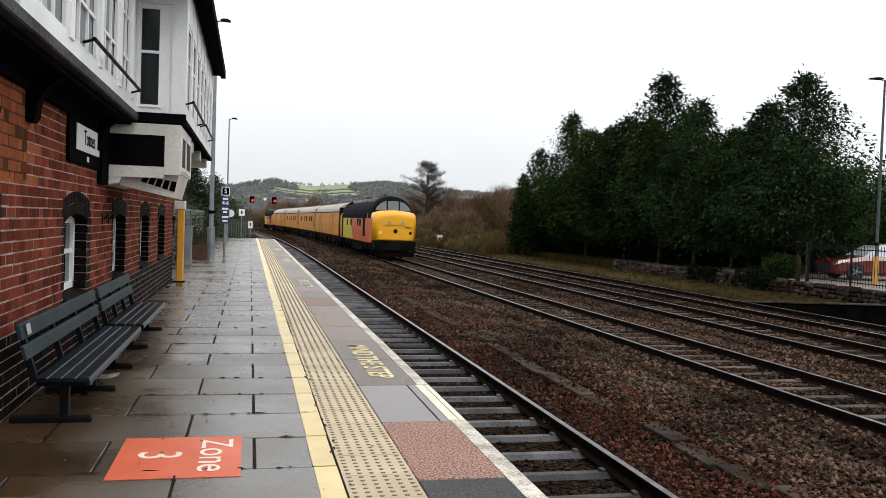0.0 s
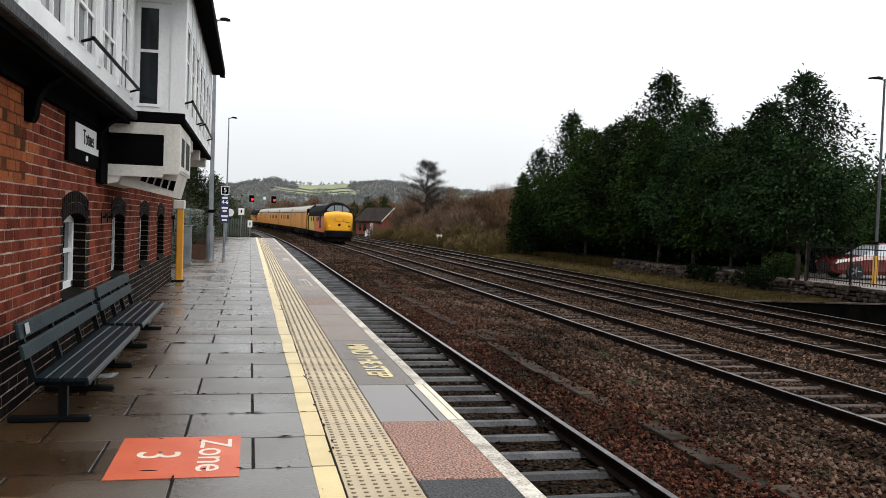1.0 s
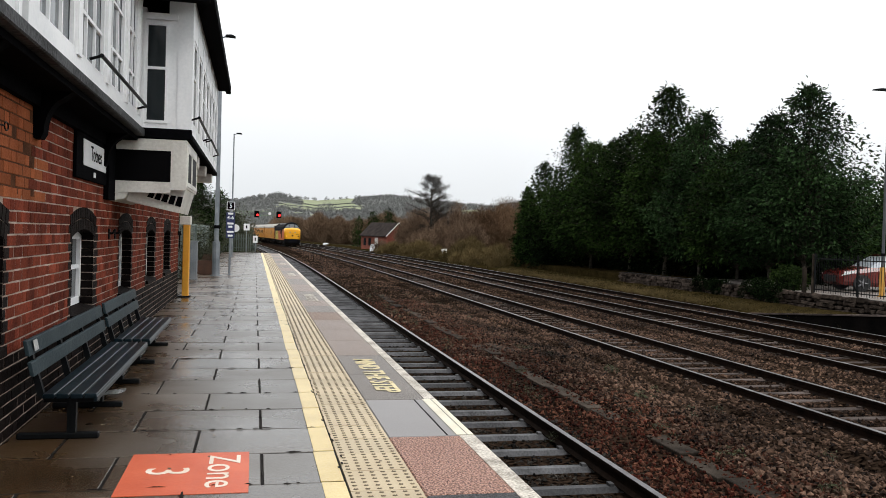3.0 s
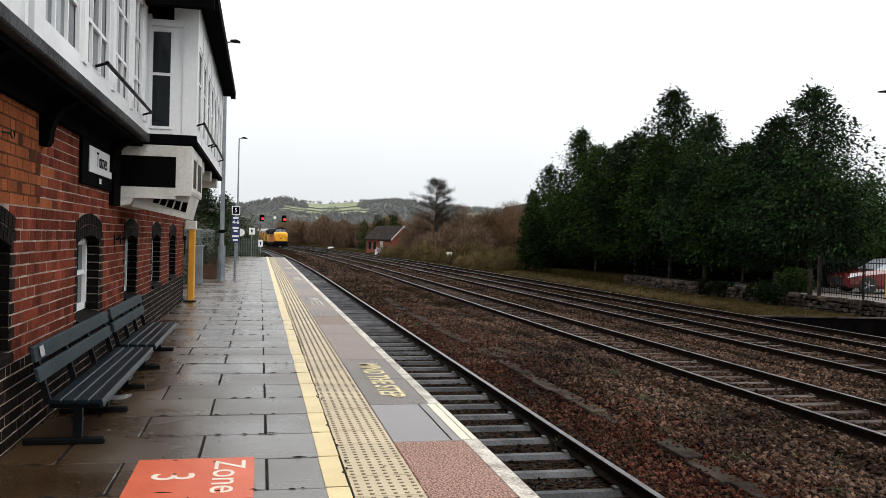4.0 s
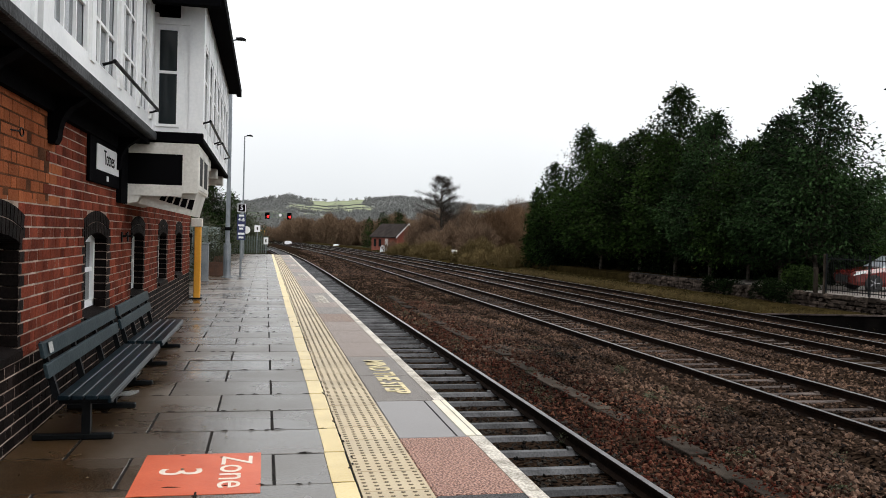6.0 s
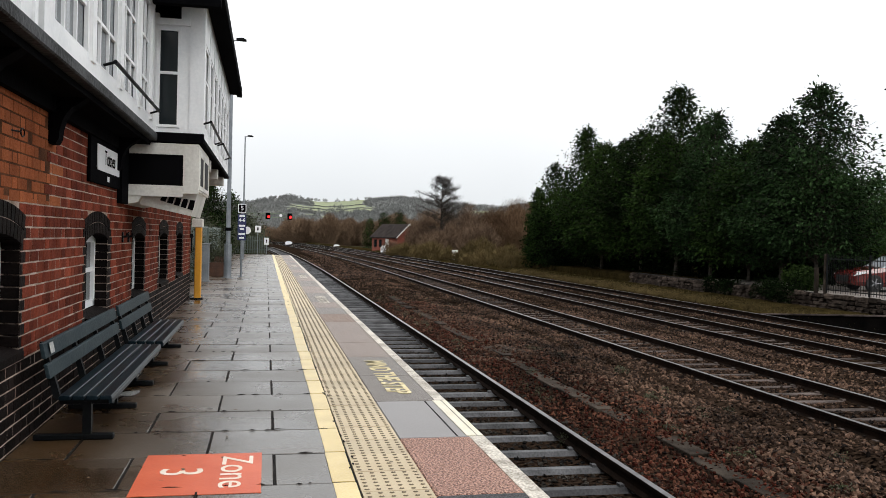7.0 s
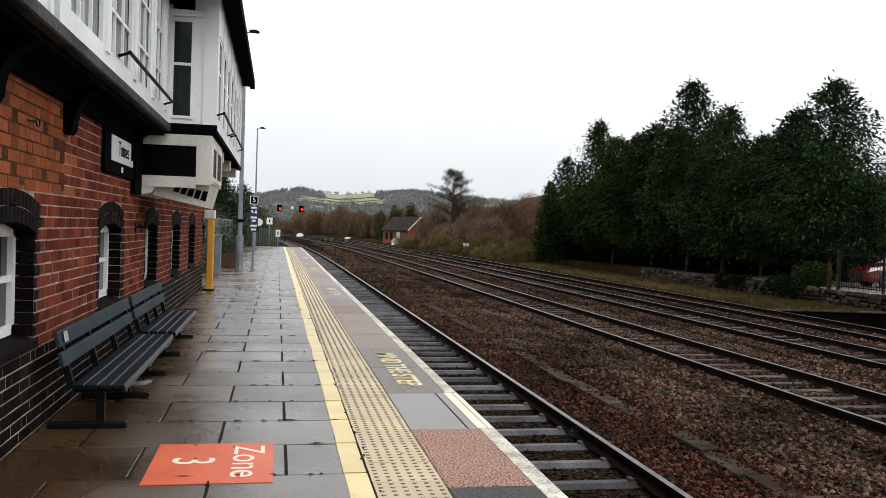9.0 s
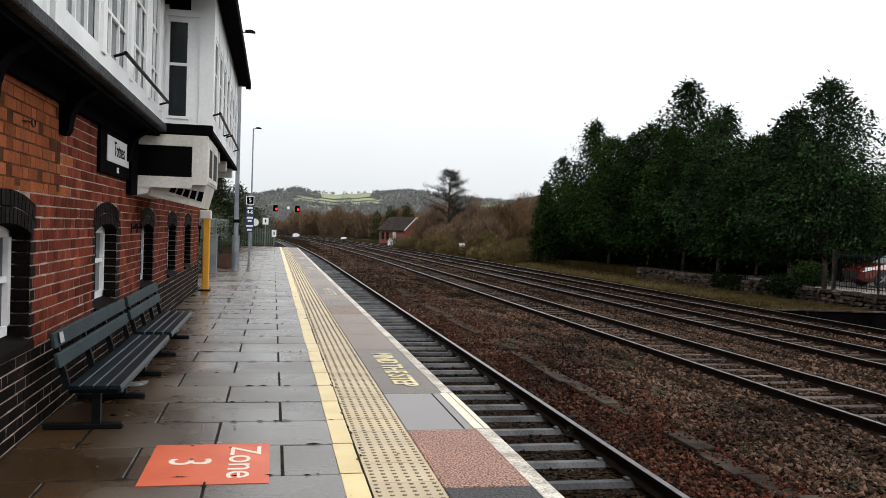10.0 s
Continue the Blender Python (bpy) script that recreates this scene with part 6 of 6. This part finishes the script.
def shell_part(name, parent, y0, y1, half, floor, waist, top, side, roof, label=""):
    me_ob = []
    pts = body_shell(None, half, floor, waist, top, y0, y1, 10)
    bm = bmesh.new()
    prism(bm, [(x, z) for x, z in pts if z <= waist + 0.01], 1, y0, y1)
    me_ob.append(part(name, bm, side, parent, label))
    bm = bmesh.new()
    prism(bm, [(x * 1.004, z) for x, z in pts if z >= waist - 0.01], 1, y0 + 0.01, y1 - 0.01)
    me_ob.append(part("roof", bm, roof, parent, smooth=False))
    return me_ob


def wheel(parent, x, y, r, label=""):
    bm = bmesh.new()
    tube(bm, (x - 0.065, y, r), (x + 0.065, y, r), r, n=20)
    s = 1 if x > 0 else -1
    tube(bm, (x - s * 0.065, y, r), (x - s * 0.095, y, r), r + 0.028, n=20)
    return part("wheel", bm, TUNDER, parent, label)


def bogie(parent, yc, axles, r):
    b = thing("bogie", "grimy black bogie", "bogie", (0, 0, 0))
    b.parent = parent
    del b["category"]
    bm = bmesh.new()
    span = max(axles) - min(axles)
    for s in (-1, 1):
        bx(bm, s * 1.02 - 0.07, s * 1.02 + 0.07, yc - span / 2 - 0.5, yc + span / 2 + 0.5, r - 0.05, r + 0.28)
        for a in axles:
            bx(bm, s * 1.1 - 0.08, s * 1.1 + 0.08, yc + a - 0.17, yc + a + 0.17, r - 0.17, r + 0.2)
    bx(bm, -0.95, 0.95, yc - 0.3, yc + 0.3, r, r + 0.3)
    part("bogie_frame", bm, TUNDER, b)
    for a in axles:
        for x in (-0.7525, 0.7525):
            wheel(b, x, yc + a, r)


def locomotive():
    """Nosed diesel locomotive, 18.7 m; the end at -y carries the yellow nose that is seen."""
    t = thing("locomotive", "orange and yellow nosed diesel locomotive with black cab roof", "locomotive", group="train")
    L, half = 9.1, 1.33
    # body between the cabs
    shell_part("body", t, -6.5, 7.3, half, 0.95, 2.75, 3.72, TORANGE, TBLACK, "orange and lime body sides")
    bm = bmesh.new()
    for s in (-1, 1):
        x = s * (half + 0.012)
        prism(bm, [(0.4, 1.02), (6.3, 1.02), (6.3, 2.52), (2.4, 2.52)], 0, x - 0.02, x + 0.025)
    part("lime_panel", bm, TLIME, t, "yellow-green side panel")
    bm = bmesh.new()
    for s in (-1, 1):
        x = s * (half + 0.02)
        prism(bm, [(6.3, 1.0), (7.3, 1.0), (7.3, 2.72), (6.3, 2.72)], 0, x - 0.02, x + 0.03)
        prism(bm, [(-6.3, 2.46), (6.3, 2.46), (6.3, 2.77), (-6.3, 2.77)], 0, x - 0.02, x + 0.03)
        prism(bm, [(-5.6, 1.3), (-4.7, 1.3), (-4.5, 2.46), (-5.6, 2.46)], 0, x - 0.02, x + 0.03)
        for y in (-3.6, -2.4, 1.2, 3.4):
            bx(bm, x - 0.02, x + 0.035, y, y + 0.7, 1.95, 2.4)
    part("side_grille", bm, TBLACK, t, "dark side grilles")
    # both cabs and noses
    for d in (-1, 1):
        cab = thing("cab", "cab with three windscreens over a long yellow nose", "cab")
        cab.parent = t
        del cab["category"]
        y0, y1 = sorted((d * 6.5, d * 7.75))
        bm = bmesh.new()
        prism(bm, [(-half, 0.95), (-half - 0.03, 1.8), (-half, 2.45), (half, 2.45), (half + 0.03, 1.8), (half, 0.95)], 1, y0, y1)
        part("cab_side", bm, TORANGE if d < 0 else TLIME, cab)
        # roof dome, tapering to the windscreens
        bm = bmesh.new()
        def arch(y, hh, w, zb):
            return [bm.verts.new((w * math.cos(math.pi * i / 12), y, zb + (hh - zb) * math.sin(math.pi * i / 12) ** 0.8)) for i in range(13)]
        rings = [arch(d * 6.5, 3.88, half, 2.45), arch(d * 7.2, 3.90, half, 2.45), arch(d * 7.8, 3.86, half * 0.99, 2.45), arch(d * 7.98, 3.76, half * 0.97, 2.42), arch(d * 8.22, 2.88, half * 0.95, 2.40)]
        for p, q in zip(rings, rings[1:]):
            for i in range(12):
                bm.faces.new((p[i], p[i + 1], q[i + 1], q[i]))
        part("cab_roof", bm, TBLACK, cab, "black cab roof", smooth=True)
        # windscreens on the sloping face: centre and two swept quarter lights
        for cx0, cx1, yo, side in ((-0.33, 0.33, 0.02, 0), (0.42, 1.10, 0.0, 1), (-1.10, -0.42, 0.0, -1)):
            bm = bmesh.new()
            z0, z1 = 2.98, 3.56
            top = [(cx0, z1), (cx1, z1)]
            if side > 0:
                top = [(cx0, z1), ((cx0 + cx1) / 2, z1 - 0.14), (cx1 - 0.08, z1 - 0.40)]
            elif side < 0:
                top = [(cx0 + 0.08, z1 - 0.40), ((cx0 + cx1) / 2, z1 - 0.14), (cx1, z1)]
            out = [(cx1, z0), (cx0, z0)] + top
            def yat(x, z):
                return d * (8.22 - (z - 2.88) / 0.88 * 0.24 + 0.04 - 0.04 * max(0, abs(x) - 0.4))
            lo = [bm.verts.new((x, yat(x, z), z)) for x, z in out]
            hi = [bm.verts.new((x, yat(x, z) - d * 0.06, z)) for x, z in out]
            bm.faces.new(lo)
            bm.faces.new(hi[::-1])
            for i in range(len(out)):
                j = (i + 1) % len(out)
                bm.faces.new((lo[i], lo[j], hi[j], hi[i]))
            part("windscreen", bm, CABGLASS, cab, "windscreen with a pale reflection in its colour")
        # nose: rounded box with domed top
        bm = bmesh.new()
        prof = []
        for y, w, zt in ((8.0, 1.335, 2.94), (8.6, 1.32, 2.93), (8.9, 1.30, 2.89), (9.05, 1.26, 2.83), (9.14, 1.20, 2.76), (9.18, 1.13, 2.69), (9.2, 1.06, 2.61), (9.205, 0.98, 2.52), (9.206, 0.80, 2.36)):
            ring = [bm.verts.new((sx, d * y, z)) for sx, z in ((-w, 1.12 + (1.33 - w) * 0.3), (-w, zt - 0.32), (-w * 0.93, zt - 0.12), (-w * 0.7, zt - 0.01), (0, zt + 0.07), (w * 0.7, zt - 0.01), (w * 0.93, zt - 0.12), (w, zt - 0.32), (w, 1.12 + (1.33 - w) * 0.3))]
            prof.append(ring)
        for p, q in zip(prof, prof[1:]):
            for i in range(8):
                bm.faces.new((p[i], p[i + 1], q[i + 1], q[i]))
            bm.faces.new((p[8], p[0], q[0], q[8]))
        bm.faces.new(prof[-1])
        part("nose", bm, TYF, cab, "bright yellow nose", smooth=True)
        for s in (-1, 1):
            bm = bmesh.new()
            bx(bm, s * 1.325 - 0.02, s * 1.325 + 0.02, min(d * 7.75, d * 8.5), max(d * 7.75, d * 8.5), 1.0, 2.48)
            part("nose_side", bm, TORANGE, cab, "orange nose side")
        bm = bmesh.new()
        bx(bm, -0.72, 0.72, min(d * 9.15, d * 9.25), max(d * 9.15, d * 9.25), 2.06, 2.58)
        soften(bm, 0.03, 2)
        part("headcode_box", bm, TYF, cab)
        for s in (-0.27, 0.27):
            bm = bmesh.new()
            tube(bm, (s * 1.5, d * 9.25, 2.24), (s * 1.5, d * 9.28, 2.24), 0.10, n=12)
            part("marker_light", bm, TROOF, cab)
        bm = bmesh.new()
        tube(bm, (0, d * 9.19, 1.72), (0, d * 9.23, 1.72), 0.13, n=16)
        part("headlight", bm, TBLACK, cab, "round dark headlight")
        for s in (-1, 1):
            bm = bmesh.new()
            tube(bm, (s * 0.92, d * 9.19, 1.62), (s * 0.92, d * 9.23, 1.62), 0.09, n=12)
            part("tail_light", bm, TBLACK if s > 0 or d > 0 else LAMP_WARM, cab)
            bm = bmesh.new()
            bx(bm, s * 0.92 - 0.14, s * 0.92 + 0.14, min(d * 9.17, d * 9.205), max(d * 9.17, d * 9.205), 1.48, 1.74)
            part("lamp_panel", bm, TYF, cab)
        bm = bmesh.new()
        bx(bm, 0.62, 0.98, min(d * 9.2, d * 9.222), max(d * 9.2, d * 9.222), 1.93, 1.98)
        part("text_bar", bm, TBLACK, cab, "small dark number bar")
        # buffer beam, buffers, hoses
        bm = bmesh.new()
        bx(bm, -1.28, 1.28, min(d * 8.3, d * 9.25), max(d * 8.3, d * 9.25), 0.55, 1.14)
        soften(bm, 0.03)
        part("buffer_beam", bm, TBLACK, cab)
        for s in (-0.87, 0.87):
            bm = bmesh.new()
            tube(bm, (s, d * 9.2, 0.92), (s, d * 9.62, 0.92), 0.11, n=10)
            tube(bm, (s, d * 9.62, 0.92), (s, d * 9.68, 0.92), 0.25, n=16)
            part("buffer", bm, TUNDER, cab)
        bm = bmesh.new()
        bx(bm, -1.2, 1.2, min(d * 8.9, d * 9.1), max(d * 8.9, d * 9.1), 0.18, 0.5)
        part("snowplough", bm, TUNDER, cab)
    # roof detail
    for y, w in ((-5.6, 1.0), (-4.0, 2.0), (-1.4, 1.6), (0.9, 2.2), (4.0, 1.6)):
        bm = bmesh.new()
        bx(bm, -0.72, 0.72, y, y + w, 3.55, 3.77)
        soften(bm, 0.03)
        part("roof_hatch", bm, TROOF2, t)
    bm = bmesh.new()
    bx(bm, -1.1, 1.1, -2.6, 2.6, 0.3, 0.9)
    soften(bm, 0.05)
    part("fuel_tank", bm, TUNDER, t)
    bogie(t, -5.1, (-2.1, 0, 2.1), 0.57)
    bogie(t, 5.1, (-2.1, 0, 2.1), 0.57)
    return t


def coach(doors, windows, label):
    t = thing("coach", label, "railway coach", group="train")
    half = 1.35
    shell_part("body", t, -9.75, 9.75, half, 1.0, 2.95, 3.75, TY, TROOF, "plain yellow sides")
    for s in (-1, 1):
        x = s * (half + 0.015)
        for y in doors:
            bm = bmesh.new()
            bx(bm, x - 0.03, x + 0.03, y - 0.5, y + 0.5, 1.08, 2.85)
            soften(bm, 0.01)
            part("side_door", bm, TY, t)
            bm = bmesh.new()
            bx(bm, x - 0.03, x + 0.034, y - 0.16, y + 0.16, 1.55, 2.65)
            part("door_light", bm, TGLASS, t, "tall brown tinted door light")
        for y in windows:
            bm = bmesh.new()
            bx(bm, x - 0.02, x + 0.022, y - 0.55, y + 0.55, 2.0, 2.55)
            part("window", bm, TGLASS, t)
        bm = bmesh.new()
        bx(bm, x - 0.02, x + 0.02, -9.7, 9.7, 2.9, 2.97)
        part("rain_strip", bm, TUNDER, t)
    for y in (-7.0, -3.5, 0.0, 3.5, 7.0):
        bm = bmesh.new()
        bx(bm, -0.22, 0.22, y - 0.25, y + 0.25, 3.70, 3.82)
        soften(bm, 0.03)
        part("roof_vent", bm, TROOF2, t)
    for d in (-1, 1):
        bm = bmesh.new()
        bx(bm, -half + 0.05, half - 0.05, min(d * 9.7, d * 9.85), max(d * 9.7, d * 9.85), 0.95, 3.3)
        part("end_wall", bm, TBLACK, t)
        bm = bmesh.new()
        bx(bm, -0.5, 0.5, min(d * 9.8, d * 10.15), max(d * 9.8, d * 10.15), 1.0, 3.1)
        part("gangway", bm, TUNDER, t)
    bm = bmesh.new()
    bx(bm, -1.2, 1.2, -9.6, 9.6, 0.75, 1.0)
    for y in (-4.5, -1.5, 2.0, 4.4):
        bx(bm, -1.15, 1.15, y - 0.9, y + 0.9, 0.35, 0.8)
    part("underframe", bm, TUNDER, t)
    bogie(t, -6.9, (-1.3, 1.3), 0.46)
    bogie(t, 6.9, (-1.3, 1.3), 0.46)
    return t


loco_rear = locomotive()
van = coach((-5.6, -3.9, 3.9, 5.6), (), "plain yellow engineering van with double doors and grey roof")
saloon = coach((-8.9, 8.9), (-6.4, -4.6, -1.0, 1.0, 5.2), "yellow engineering coach with a few brown windows")
coaches = [van, saloon, copy_thing(saloon, pose(0, 0, 0)), copy_thing(van, pose(0, 0, 0))]
loco_front = copy_thing(loco_rear, pose(0, 0, 0))
VEHICLES = [(loco_rear, 9.3)] + [(c, 9.3 + 9.4 + 10.15 + 20.3 * i) for i, c in enumerate(coaches)] + [(loco_front, 9.3 + 9.4 + 10.15 + 20.3 * 3 + 10.15 + 9.5)]


def on_line(y, half):
    """The pose of a vehicle on the middle track with its bogies on the curve."""
    ya, yb = y - half, y + half
    xa, xb = TRACKS[1] - sway(ya), TRACKS[1] - sway(yb)
    return pose((xa + xb) / 2, y, RAIL, 0, 0, math.degrees(math.atan2(xa - xb, yb - ya)))


TAIL0, SPEED = 50.7, 29.4


# ---------------- movement ----------------
def motions():
    for ob, back in VEHICLES:
        walk(ob, [(t, on_line(TAIL0 + SPEED * t + back, 6.0)) for t in [0.5 * i for i in range(21)]])


motions()
